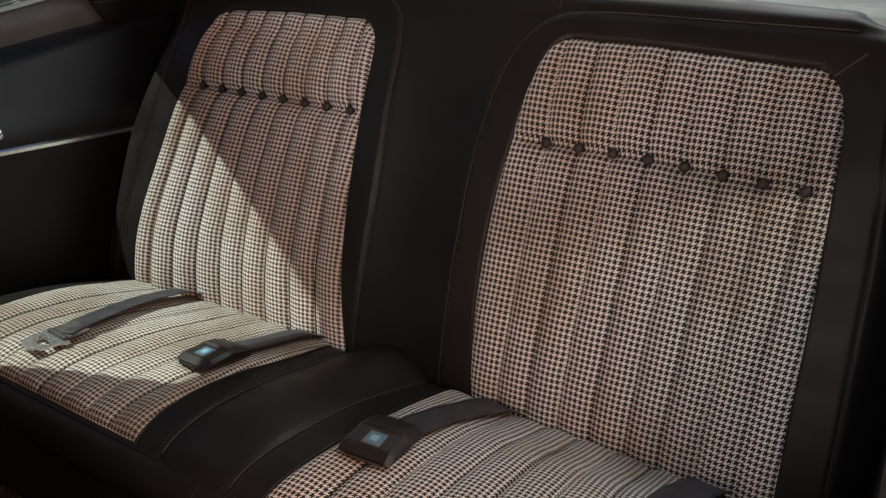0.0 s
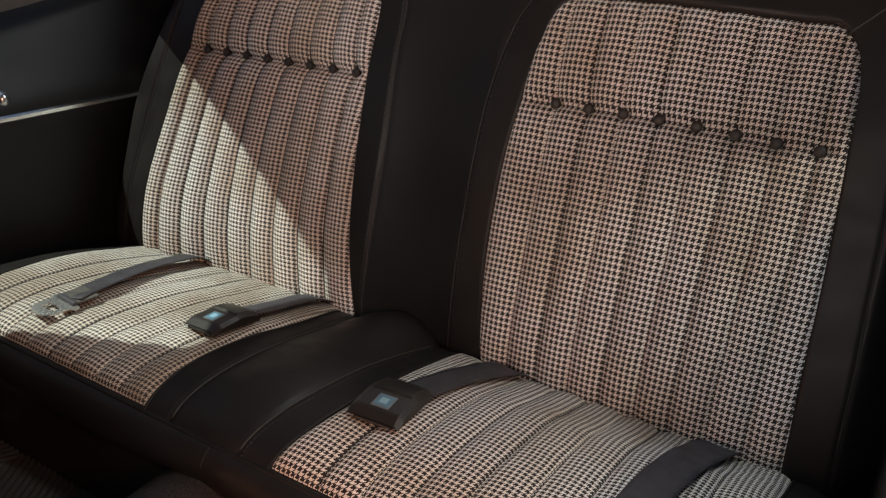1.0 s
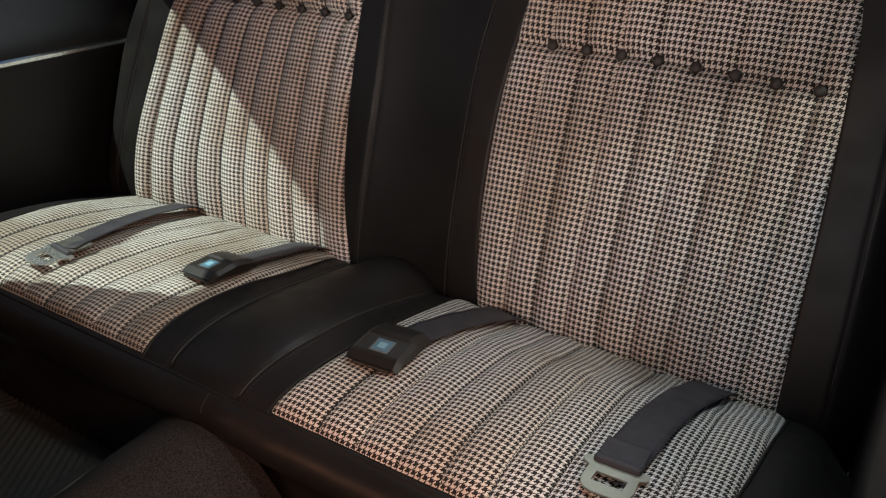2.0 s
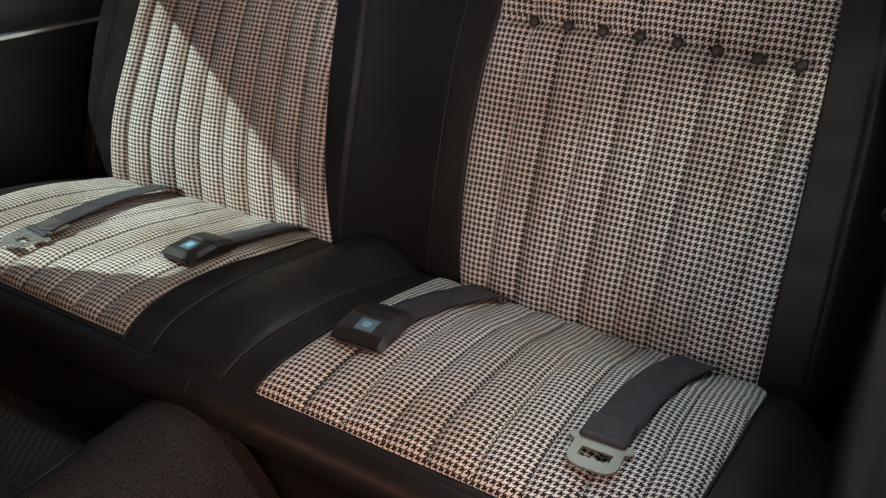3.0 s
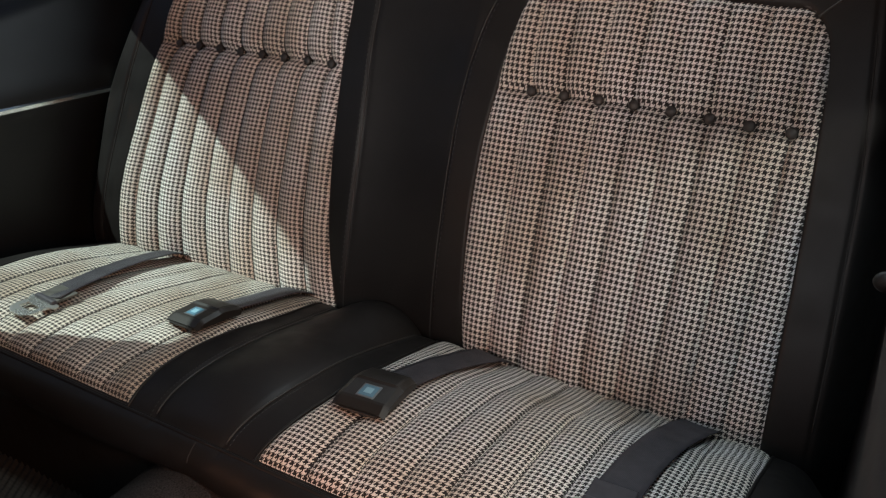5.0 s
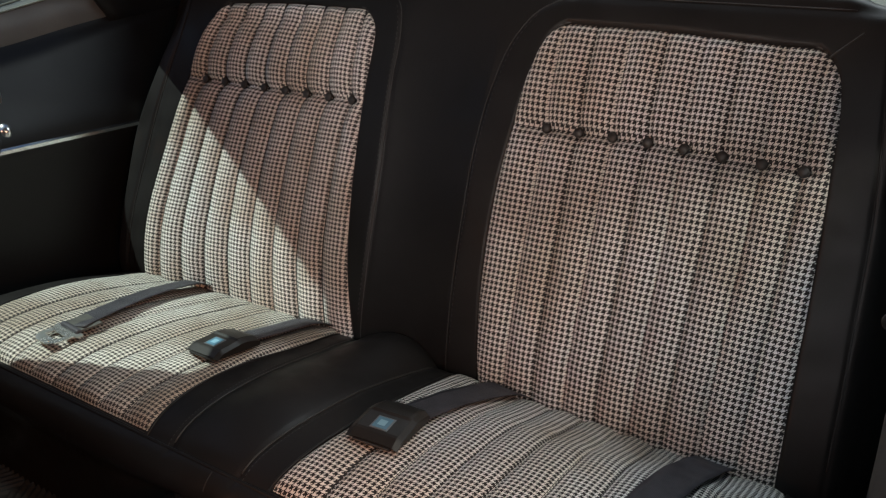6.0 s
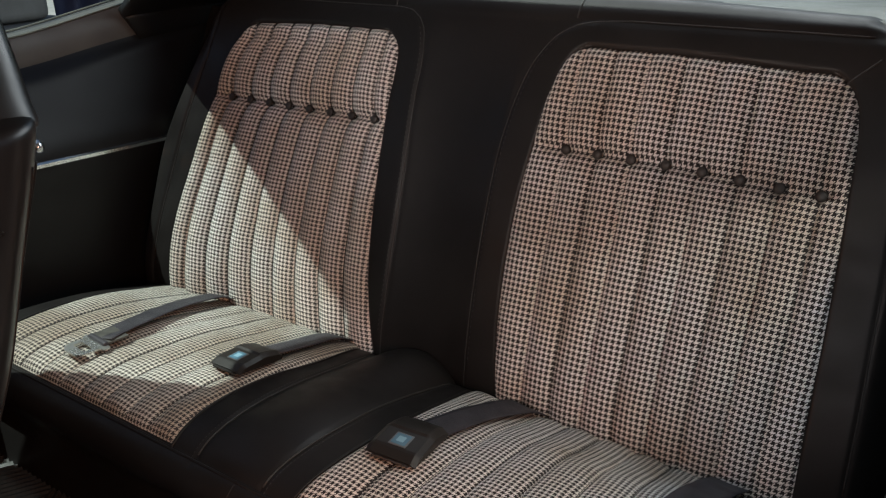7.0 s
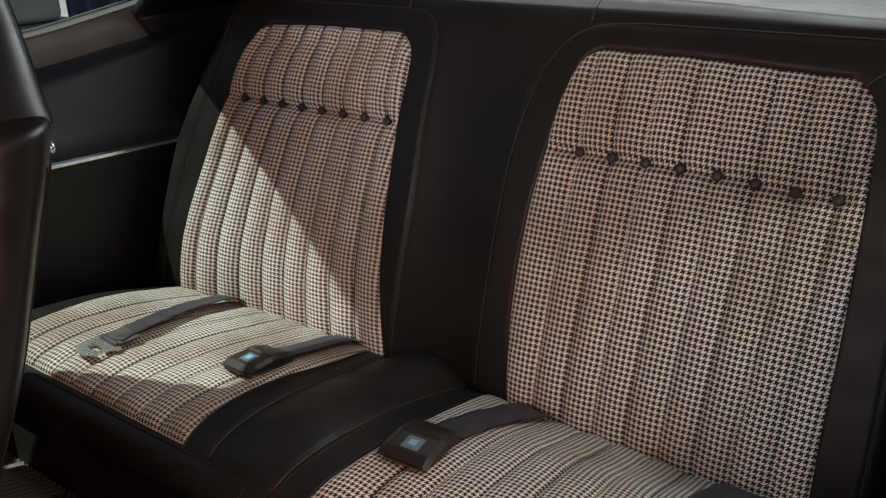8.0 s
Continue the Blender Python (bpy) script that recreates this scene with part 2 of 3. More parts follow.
def side_panel(a, b):
    y = -1.0 + 1.5 * a
    top = panel_z(y)
    z = FLOOR + (top - FLOOR) * b
    x = XL + 0.004 * math.exp(-((z - 0.262) / 0.03) ** 2) - 0.016 * smooth_step(top - 0.035, top, z) ** 2 - 0.008 * smooth_step(0.28, 0.34, z) - OUT * smooth_step(0.29, 0.46, z)
    return outward((x, y, z)), (y, z)


trim = sheet("wall_left_trim", 60, 90, side_panel, PANEL)
tagged(trim, "black vinyl quarter trim panel with soft upper edge", kind="structure")
sill_pts = [(-1.0 + 1.15 * i / 40) for i in range(41)]
verts, faces = [], []
for y in sill_pts:
    pz, sz = panel_z(y), sill_z(y)
    for x, z in ((XL - OUT - 0.028, pz - 0.02), (XL - OUT - 0.024, pz + 0.004), (XL - OUT - 0.02, sz - 0.006), (XL - OUT - 0.026, sz), (XL - OUT - 0.06, sz), (XL - OUT - 0.07, sz - 0.4)):
        verts.append(outward((x, y, z)))
for i in range(len(sill_pts) - 1):
    for k in range(5):
        a = i * 6 + k
        faces.append((a, a + 1, a + 7, a + 6))
sill = mesh_part("sill_left", verts, faces, PAINT)
tagged(sill, "grey painted inner window sill of the car side", kind="structure")
# pillar behind the quarter window: its front edge rises forward and inward to the roof rail
# its upper knots are out of view, placed to cast the diagonal shadow
front_edge = [outward(p) for p in ((-0.76, 0.125, 0.44), (-0.743, 0.109, 0.465), (-0.738, 0.081, 0.503), (-0.678, 0.062, 0.532))] + [(-0.605, -0.004, 0.595), (-0.552, -0.070, 0.66), (-0.513, -0.148, 0.75), (-0.480, -0.240, 0.859)]
rear_edge = [outward(p) for p in ((-0.77, 0.66, 0.44), (-0.755, 0.65, 0.465), (-0.745, 0.63, 0.503), (-0.70, 0.60, 0.532))] + [(-0.69, 0.52, 0.60), (-0.65, 0.44, 0.66), (-0.59, 0.32, 0.75), (-0.49, 0.16, 0.859)]


def pillar_skin(a, b):
    k = b * 7
    i = min(6, int(k))
    f = Vector(front_edge[i]).lerp(Vector(front_edge[i + 1]), k - i)
    r = Vector(rear_edge[i]).lerp(Vector(rear_edge[i + 1]), k - i)
    return f.lerp(r, a), (a, b)


# the right pillar is an unseen mirror copy that also blocks light
for name, sgn in (("pillar_left", 1), ("pillar_right", -1)):
    pillar = sheet(name, 12, 42, lambda a, b: (Vector((sgn, 1, 1)) * pillar_skin(a, b)[0], (a, b)), PANEL)
    tagged(pillar, "black vinyl-covered roof pillar behind the quarter window", kind="structure")
    skin = pillar.modifiers.new("thick", "SOLIDIFY")
    skin.thickness, skin.offset = 0.02, 0
wall("wall_left_lower", [("box", (-0.95, -1.9, FLOOR), (-0.872, 0.55, 0.38))], PANEL, "body side below the window")
# rails added out of view, rounding the edge that casts the roof's shade
for name, sgn in (("shade_rail_left", 1), ("shade_rail_right", -1)):
    rail = tube(name, [(sgn * (x - 0.01), y, 0.862) for x, y in RAIL], 0.018, HEADLINER)
    tagged(rail, "unseen dark rail edging the roof's shade", kind="structure")

# driver's side: closed beside the seat, open at the front door
XR = 0.74
wall("wall_right", [("box", (XR, -0.62, FLOOR), (XR + 0.06, 0.55, 0.54))], PANEL, "black body side beside the rear seat")


def right_trim(a, b):
    y = -0.55 + 0.95 * a
    z = FLOOR + (0.34 - FLOOR) * b
    x = 0.69 - 0.006 * math.exp(-((z - 0.262) / 0.03) ** 2) + 0.02 * smooth_step(0.30, 0.34, z)
    return (x, y, z), (y, z)


trim = sheet("wall_right_trim", 40, 60, right_trim, PANEL, flip=True)
tagged(trim, "black vinyl quarter trim panel beside the seat", kind="structure")

# behind the seat: parcel shelf, rear bulkhead, rear window
def shelf_top(a, b):
    x = -0.68 + 1.36 * a
    y = 0.235 + 0.62 * b
    z = 0.535 + 0.012 * smooth_step(0, 0.12, b) + 0.006 * math.sin(b * 9) + 0.009 * math.exp(-((b * 0.62 - 0.016) / 0.008) ** 2)
    return (x, y, z), (x, y)


shelf = sheet("parcel_shelf", 40, 150, shelf_top, SHELF)
tagged(shelf, "grey parcel shelf behind the rear seat", kind="structure")
wall("wall_back", [("box", (-0.74, 0.86, FLOOR), (0.74, 0.9, 0.60))], PANEL, "rear bulkhead under the rear window")
wall("wall_front", [("box", (-0.8, -1.94, FLOOR), (0.8, -1.9, 0.38))], PANEL, "dark bulkhead under the windscreen")

# ---- rear seat ----
LEAN = radians(22)
SL, CL = math.sin(LEAN), math.cos(LEAN)
BUTTON_V = 0.380


def row_v(x, side):
    """Height of the button row; on the driver's half it sags to the door."""
    return BUTTON_V - (0.008 * smooth_step(0.33, 0.55, x) if side > 0 else 0.0)


SEAMS = {1: [0.1905 + 0.0502 * i for i in range(8)], -1: [0.167 + 0.0495 * i for i in range(8)]}
CUSHION_SEAMS = {1: [0.1725 + 0.0523 * i for i in range(8)], -1: [0.165 + 0.0515 * i for i in range(8)]}


def on_back(x, v, off):
    """A point of the backrest: across, up along it, and off its button plane."""
    return (x, v * SL - off * CL, v * CL + off * SL)


back_off = curve([(-0.14, -0.08), (-0.06, -0.04), (0.0, -0.011), (0.1, 0.005), (0.25, 0.011), (0.4, 0.012), (0.5, 0.010), (0.55, 0.008), (0.58, 0.003), (0.595, -0.003), (0.611, -0.018), (0.622, -0.05), (0.632, -0.09)])
PANEL_IN = {-1: curve([(-0.1, 0.080), (0.005, 0.099), (0.1, 0.117), (0.2, 0.127), (0.3, 0.133), (0.39, 0.137), (0.5, 0.138)]),
            1: curve([(-0.1, 0.150), (0.0, 0.141), (0.1, 0.131), (0.2, 0.127), (0.3, 0.129), (0.39, 0.138), (0.444, 0.146), (0.478, 0.154), (0.5, 0.158)])}
PANEL_OUT = {-1: curve([(-0.1, 0.598), (0.02, 0.599), (0.1, 0.602), (0.2, 0.594), (0.3, 0.576), (0.39, 0.550), (0.43, 0.539), (0.47, 0.524), (0.5, 0.508)]),
             1: curve([(-0.1, 0.594), (0.02, 0.592), (0.1, 0.589), (0.2, 0.585), (0.3, 0.580), (0.39, 0.574), (0.45, 0.568), (0.5, 0.560)])}
# the seam that frames each cloth panel, rounding over at its upper corner
SEAM_IN = {-1: curve([(-0.1, 0.086), (0.02, 0.084), (0.1, 0.082), (0.25, 0.082), (0.36, 0.087), (0.43, 0.090), (0.484, 0.090), (0.53, 0.097), (0.552, 0.109), (0.563, 0.122), (0.569, 0.136), (0.572, 0.163)]),
           1: curve([(-0.1, 0.086), (0.02, 0.085), (0.1, 0.083), (0.25, 0.081), (0.35, 0.082), (0.431, 0.092), (0.493, 0.108), (0.533, 0.131), (0.551, 0.150), (0.563, 0.175), (0.569, 0.205), (0.572, 0.25)])}
PANEL_TOP, PANEL_R = 0.5355, 0.05
SEAM_TOP = 0.572


def panel_edges(v, side):
    a, b = PANEL_IN[side](v), PANEL_OUT[side](v)
    if v > PANEL_TOP - PANEL_R:
        d = PANEL_R - math.sqrt(max(0.0, PANEL_R ** 2 - (v - PANEL_TOP + PANEL_R) ** 2))
        a, b = a + d, b - d
    return a, b


def fan_of(v):
    """The passenger panel's outer edge at the button row and at the height v, and how far its pleats are spread there."""
    a, b = PANEL_IN[-1](BUTTON_V), PANEL_OUT[-1](BUTTON_V)
    c, d = PANEL_IN[-1](v), PANEL_OUT[-1](v)
    k = (d - c) / (b - a)
    return b, d, k if k < 1 else 1 + 0.65 * (k - 1)


def fan(side, s, v):
    """Where a pleat, s from the middle at the button row, runs at the height v; on the passenger half the pleats fan out."""
    if side > 0:
        return s
    b, d, k = fan_of(v)
    return d - (b - s) * k


def unfan(side, x, v):
    if side > 0:
        return x
    b, d, k = fan_of(v)
    return b - (d - x) / k


def pleat(x, stops, power=0.45):
    """0 in a stitched seam, 1 on the crown of a pleat; a narrow one rises less."""
    for a, b in zip(stops, stops[1:]):
        if x <= b:
            k = min(1.0, max(0.0, (x - a) / max(1e-6, b - a)))
            return math.sin(math.pi * k) ** power * min(1.0, (b - a) / 0.035)
    return 0.0


def tuft(x, v, seams, row_at):
    """The pull of the button row on the cloth."""
    near = min(abs(x - s) for s in seams)
    row = 0.010 * math.exp(-((v - row_at) / 0.006) ** 2) + 0.006 * math.exp(-((v - row_at) / 0.022) ** 2)
    pull = 0.004 * math.exp(-(near ** 2 + (v - row_at) ** 2) / 0.014 ** 2)
    return row + pull


def columns(seams, lo, hi):
    """Column places across a panel, dense at the seams."""
    xs = {lo, lo + 0.002, lo + 0.005, lo + 0.009, lo + 0.014, hi, hi - 0.002, hi - 0.005, hi - 0.009, hi - 0.014}
    stops = [lo] + seams + [hi]
    for s in seams:
        xs |= {s, s - 0.0012, s + 0.0012, s - 0.003, s + 0.003, s - 0.006, s + 0.006}
    for a, b in zip(stops, stops[1:]):
        xs |= {a + (b - a) * k / 12 for k in range(3, 10)}
    return sorted(x for x in xs if lo <= x <= hi)


def cloth_sheet(name, xs, seams, rows, edges, point, parent, flip, cloth, power=0.45, spread=None):
    """A pleated cloth panel: columns kept at their seams, the outer ones drawn to the panel's edges. spread: where a column runs in a row."""
    first, last, lo0, hi0 = seams[0], seams[-1], xs[0], xs[-1]
    verts, uvs, faces = [], [], []
    for r in rows:
        lo, hi = edges(r)
        stops = [lo] + [s for s in seams if lo + 0.001 < s < hi - 0.001] + [hi]
        for x in xs:
            if x < first and lo < first:
                x = first - (first - x) * (first - lo) / (first - lo0)
            elif x > last and hi > last:
                x = last + (x - last) * (hi - last) / (hi0 - last)
            x = min(hi, max(lo, x))
            crown = pleat(x, stops, power)
            if spread is None:
                p, q = point(x, r, lo, hi, crown)
            else:
                p, q = point(spread(x, r), r, spread(lo, r), spread(hi, r), crown)
                q = (math.copysign(x, q[0]), q[1])
            verts.append(p)
            uvs.append(q)
    n = len(xs)
    for j in range(len(rows) - 1):
        for i in range(n - 1):
            f = (j * n + i, j * n + i + 1, (j + 1) * n + i + 1, (j + 1) * n + i)
            faces.append(f[::-1] if flip else f)
    return mesh_part(name, verts, faces, cloth, parent, "houndstooth cloth panel with stitched pleats", uvs)


def bow(x, v):
    """Low down the backrest stands forward at the doors and back at the middle."""
    ax = abs(x)
    return (0.020 * smooth_step(0.35, 0.60, ax) - 0.008 * smooth_step(0.30, 0.12, ax)) * smooth_step(0.28, 0.0, v)


def top_drop(x, v):
    """The cloth's upper edge sags a little towards the door."""
    return 0.008 * smooth_step(0.30, 0.52, x) * smooth_step(0.40, 0.53, v)


BOLSTER_SEAM = {1: curve([(-0.1, 0.645), (0.1, 0.640), (0.2, 0.635), (0.33, 0.628), (0.45, 0.615), (0.6, 0.595)]),
                -1: curve([(-0.1, 0.642), (0.05, 0.641), (0.16, 0.638), (0.26, 0.631), (0.38, 0.610), (0.45, 0.596), (0.6, 0.570)])}


bolster_run = curve([(0.0, 0.020), (0.12, 0.022), (0.25, 0.034), (0.33, 0.030), (0.42, 0.024), (0.5, 0.040), (0.6, 0.050)])


def vinyl_off(x, v):
    ax, half = abs(x), 1 if x > 0 else -1
    seam_at = SEAM_IN[half](v)
    off = back_off(v) + bow(x, v)
    ve = v + top_drop(ax, v)
    lo, hi = panel_edges(ve, half) if ve <= PANEL_TOP else (9, 9)
    if lo < ax < hi:
        d = min(ax - lo, hi - ax, PANEL_TOP - ve)
        off -= 0.006 * smooth_step(0, 0.008, d) + 0.03 * smooth_step(0.008, 0.03, d)
    off += 0.0025 * max(smooth_step(seam_at - 0.005, seam_at + 0.005, ax), smooth_step(SEAM_TOP - 0.008, SEAM_TOP + 0.002, v))
    # groove of the seam
    if v < SEAM_TOP - 0.012:
        off -= 0.0015 * math.exp(-((ax - seam_at) / 0.005) ** 2)
    off -= 0.002 * math.exp(-((v - SEAM_TOP) / 0.006) ** 2) * smooth_step(0.12, 0.17, ax)
    # hollow centre
    if ax < 0.085:
        off -= 0.010 * (1 - (ax / 0.085) ** 2) * smooth_step(0.6, 0.4, v)
    # outer bolster rolls back
    edge = BOLSTER_SEAM[half](v)
    off -= 0.003 * math.exp(-((ax - edge) / 0.003) ** 2)
    if half < 0:
        # beside the passenger panel the bolster runs on before it rolls back
        off += 0.006 * smooth_step(edge - 0.02, edge + 0.02, ax) * smooth_step(0.5, 0.3, v)
        edge += bolster_run(v)
    off -= 0.07 * smooth_step(edge - 0.004, edge + 0.055, ax) ** 1.3
    # rounded upper corner
    off -= 0.07 * smooth_step(0.045, 0.13, math.hypot(max(0, ax - (0.59 if half > 0 else 0.54)), max(0, v - 0.51))) * smooth_step(0.54, 0.60, ax) * (smooth_step(0.40, 0.56, v) if half < 0 else 1.0)
    return off


rear_seat = empty("rear_seat", (0, 0, FLOOR), "black vinyl rear bench seat with pleated houndstooth cloth panels", "car seat")


left_end = curve([(-0.1, 0.70), (0.1, 0.725), (0.2, 0.745), (0.26, 0.748), (0.31, 0.736), (0.35, 0.724), (0.40, 0.713), (0.44, 0.718), (0.48, 0.742), (0.54, 0.775), (0.6, 0.78)])


def cover(a, b):
    v = -0.12 + 0.754 * b
    x = -left_end(v) + (0.71 + left_end(v)) * a
    fall = (0.012 if x > 0 else 0.022) * smooth_step(0.22, 0.62, abs(x)) * smooth_step(0.575, 0.612, v)
    return on_back(x, v - fall, vinyl_off(x, v)), (x, v)


def stitches(name, points, parent):
    """A row of short raised stitches along every second step of a line."""
    verts, faces = [], []
    for p, q in zip(points[::2], points[1::2]):
        d = (q - p).normalized()
        side_way = d.cross(Vector((0, -CL, SL))).normalized() * 0.0006
        up = side_way.cross(d).normalized() * 0.0007
        if up.z < 0:
            up = -up
        b = len(verts)
        verts += [p - side_way, p + side_way, q + side_way, q - side_way, p.lerp(q, 0.25) + up, p.lerp(q, 0.75) + up]
        faces += [(b, b + 1, b + 4), (b + 1, b + 2, b + 5, b + 4), (b + 2, b + 3, b + 5), (b + 3, b, b + 4, b + 5)]
    ob = mesh_part(name, verts, faces, PIPING, parent, "fine row of stitches")
    return tagged(ob, kind="stuff")


seat_back = sheet("backrest", 596, 160, cover, VINYL, rear_seat, "black grained vinyl backrest with rounded edges")


def back_point(side):
    def f(x, v, lo, hi, crown):
        d = min(x - lo, hi - x, PANEL_TOP - v)
        off = back_off(v) - 0.006 + (0.0112 if side > 0 else 0.0150) * crown * smooth_step(0, 0.02, PANEL_TOP - v) + 0.004 * smooth_step(0, 0.010, d)
        off -= tuft(x, v, SEAMS[side], row_v(x, side)) * smooth_step(0, 0.025, min(x - lo, hi - x)) - bow(x, v)
        off += 0.008 * math.sin(math.pi * min(1, max(0, (v - BUTTON_V) / (PANEL_TOP - BUTTON_V))))
        off += 0.0016 * noise.noise((x * 9 * side, v * 7, 3.0 + side)) + 0.0006 * noise.noise((x * 45 * side, v * 30, 5.0))
        return on_back(side * x, v - top_drop(x, v), off), (side * x, v)
    return f


def back_rows():
    vs = {-0.06 + (PANEL_TOP - PANEL_R + 0.06) * k / 80 for k in range(81)}
    vs |= {BUTTON_V + d * 0.001 for d in (-22, -18, -16, -14, -12, -10, -8, -6, -4, -2, -1, 0, 1, 2, 4, 6, 8, 10, 14)}
    vs |= {PANEL_TOP - PANEL_R + PANEL_R * math.sin(k / 16 * math.pi / 2) for k in range(17)}
    return sorted(vs)


for side in (-1, 1):
    xs = columns(SEAMS[side], PANEL_IN[side](BUTTON_V), PANEL_OUT[side](BUTTON_V))
    cloth_sheet("cloth_panel", xs, SEAMS[side], back_rows(), lambda v: [unfan(side, e, v) for e in panel_edges(v, side)], back_point(side), seat_back, side < 0, CLOTH if side > 0 else PALE_CLOTH, 0.45 if side > 0 else 0.7, lambda q, v: fan(side, q, v))
    for s in SEAMS[side]:
        top = PANEL_TOP - 0.004
        while not panel_edges(top, side)[0] + 0.004 < fan(side, s, top) < panel_edges(top, side)[1] - 0.004:
            top -= 0.003
        for dx, r in ((-0.0017, 0.0013), (0.0017, 0.0013)) if side > 0 else ((0.0, 0.0028),):
            pts = [back_point(side)(fan(side, s, v) + dx, v, *panel_edges(v, side), 0.0)[0] for v in np.linspace(-0.03, top, 110)]
            tube("pleat_seam", pts, r, THREAD, seat_back, sides=5)
    # piping round the cloth
    rim = [on_back(side * PANEL_IN[side](v), v, back_off(v) + bow(PANEL_IN[side](v), v) - 0.001) for v in np.linspace(-0.05, PANEL_TOP - PANEL_R, 30)]
    for k in range(1, 9):
        v = PANEL_TOP - PANEL_R + PANEL_R * math.sin(k / 8 * math.pi / 2)
        rim.append(on_back(side * panel_edges(v, side)[0], v, back_off(v) - 0.001))
    rim += [on_back(side * x, PANEL_TOP - top_drop(x, PANEL_TOP), back_off(PANEL_TOP) - 0.001) for x in np.linspace(panel_edges(PANEL_TOP, side)[0] + 0.01, panel_edges(PANEL_TOP, side)[1] - 0.01, 16)]
    for k in range(8, 0, -1):
        v = PANEL_TOP - PANEL_R + PANEL_R * math.sin(k / 8 * math.pi / 2)
        rim.append(on_back(side * panel_edges(v, side)[1], v - top_drop(panel_edges(v, side)[1], v), back_off(v) - 0.001))
    rim += [on_back(side * PANEL_OUT[side](v), v, back_off(v) + bow(PANEL_OUT[side](v), v) - 0.001) for v in np.linspace(PANEL_TOP - PANEL_R, -0.05, 30)]
    tube("panel_piping", rim, 0.0024, PIPING, seat_back, "thin black piping round the cloth")
    seam_in = SEAM_IN[side]
    seam = [on_back(side * seam_in(v), v, vinyl_off(side * seam_in(v), v) + 0.0006) for v in [*np.linspace(-0.04, 0.52, 60), *np.linspace(0.523, SEAM_TOP, 30)]]
    seam += [on_back(side * x, SEAM_TOP, vinyl_off(side * x, SEAM_TOP) + 0.0006) for x in np.linspace(seam_in(SEAM_TOP) + 0.01, 0.56, 30)]
    tube("stitched_seam", seam, 0.0008, PIPING, seat_back, "raised stitched seam in the vinyl")
    seam = [on_back(side * x, v, vinyl_off(side * x, v) + 0.0006) for x, v in [(BOLSTER_SEAM[side](q), q) for q in np.linspace(0.02, 0.5, 40)]]
    tube("stitched_seam", seam, 0.0011, THREAD, seat_back)
    seam = [on_back(side * 0.166, v, vinyl_off(side * 0.166, v) + 0.0004) for v in np.linspace(SEAM_TOP, 0.628, 10)]
    tube("stitched_seam", seam, 0.0014, PIPING, seat_back)
    if side > 0:
        seam = [on_back(side * (0.540 + 0.034 * q), 0.510 + 0.034 * q, vinyl_off(side * (0.540 + 0.034 * q), 0.510 + 0.034 * q) + 0.0008) for q in np.linspace(0, 1, 12)]
        tube("stitched_seam", seam, 0.0013, PIPING, seat_back)
    line = [Vector(on_back(side * (seam_in(v) + 0.006), v, vinyl_off(side * (seam_in(v) + 0.006), v))) for v in np.linspace(0.03, 0.54, 120)]
    stitches("stitching", line, seat_back)
    for s in SEAMS[side]:
        bm = bmesh.new()
        bmesh.ops.create_uvsphere(bm, u_segments=16, v_segments=10, radius=0.0077)
        m = Matrix.Translation(on_back(side * s, row_v(s, side), back_off(BUTTON_V) - 0.005)) @ Matrix.Rotation(math.pi / 2 - LEAN, 4, "X") @ Matrix.Diagonal((1, 1, 0.6, 1))
        bmesh.ops.transform(bm, matrix=m, verts=bm.verts)
        part("button", bm, BUTTON, seat_back, "black covered tufting button", True)

# cushion: its section from the crease over the crown and down the front
PROFILE = [(0.07, -0.085), (0.03, -0.042), (0.0, -0.016), (-0.04, -0.001), (-0.08, 0.011), (-0.12, 0.023), (-0.18, 0.038), (-0.245, 0.049), (-0.30, 0.055), (-0.34, 0.055), (-0.37, 0.050), (-0.393, 0.039), (-0.411, 0.022), (-0.421, 0.004), (-0.424, -0.014), (-0.419, -0.034), (-0.410, -0.055), (-0.416, -0.10), (-0.432, -0.17)]
arc = [0.0]
for p, q in zip(PROFILE, PROFILE[1:]):
    arc.append(arc[-1] + math.dist(p, q))
prof_y = curve([(s, p[0]) for s, p in zip(arc, PROFILE)])
prof_z = curve([(s, p[1]) for s, p in zip(arc, PROFILE)])
cushion_z = curve([(p[0], p[1]) for p in reversed(PROFILE[:13])])


def arc_at(y):
    lo, hi = 0.0, arc[13]
    for _ in range(40):
        mid = (lo + hi) / 2
        if prof_y(mid) > y:
            lo = mid
        else:
            hi = mid
    return lo


S_BACK, S_FRONT = arc_at(0.0), arc_at(-0.3935)
c_in = curve([(0, 0.114), (0.3, 0.119), (0.6, 0.118), (0.82, 0.113), (1, 0.105)])


def inner(k, side):
    """The cloth's inner edge; the passenger half bows towards the middle."""
    return c_in(k) - 0.006 if side > 0 else c_in(k) + 0.004 - 0.013 * math.exp(-((k - 0.30) / 0.24) ** 2)


c_out = curve([(0, 0.607), (0.5, 0.598), (0.8, 0.587), (1, 0.580)])
c_seam = curve([(0, 0.078), (0.4, 0.07), (0.7, 0.067), (1, 0.058)])


rear_sink = curve([(-0.6, -0.001), (-0.32, 0.004), (-0.1, 0.004), (0.1, 0.0), (0.2, -0.008), (0.31, -0.009), (0.46, -0.014), (0.62, -0.013)])


def sink(x, y):
    """The cushion lies deeper in the crease on the driver's half."""
    return rear_sink(x) * smooth_step(-0.14, -0.01, y)


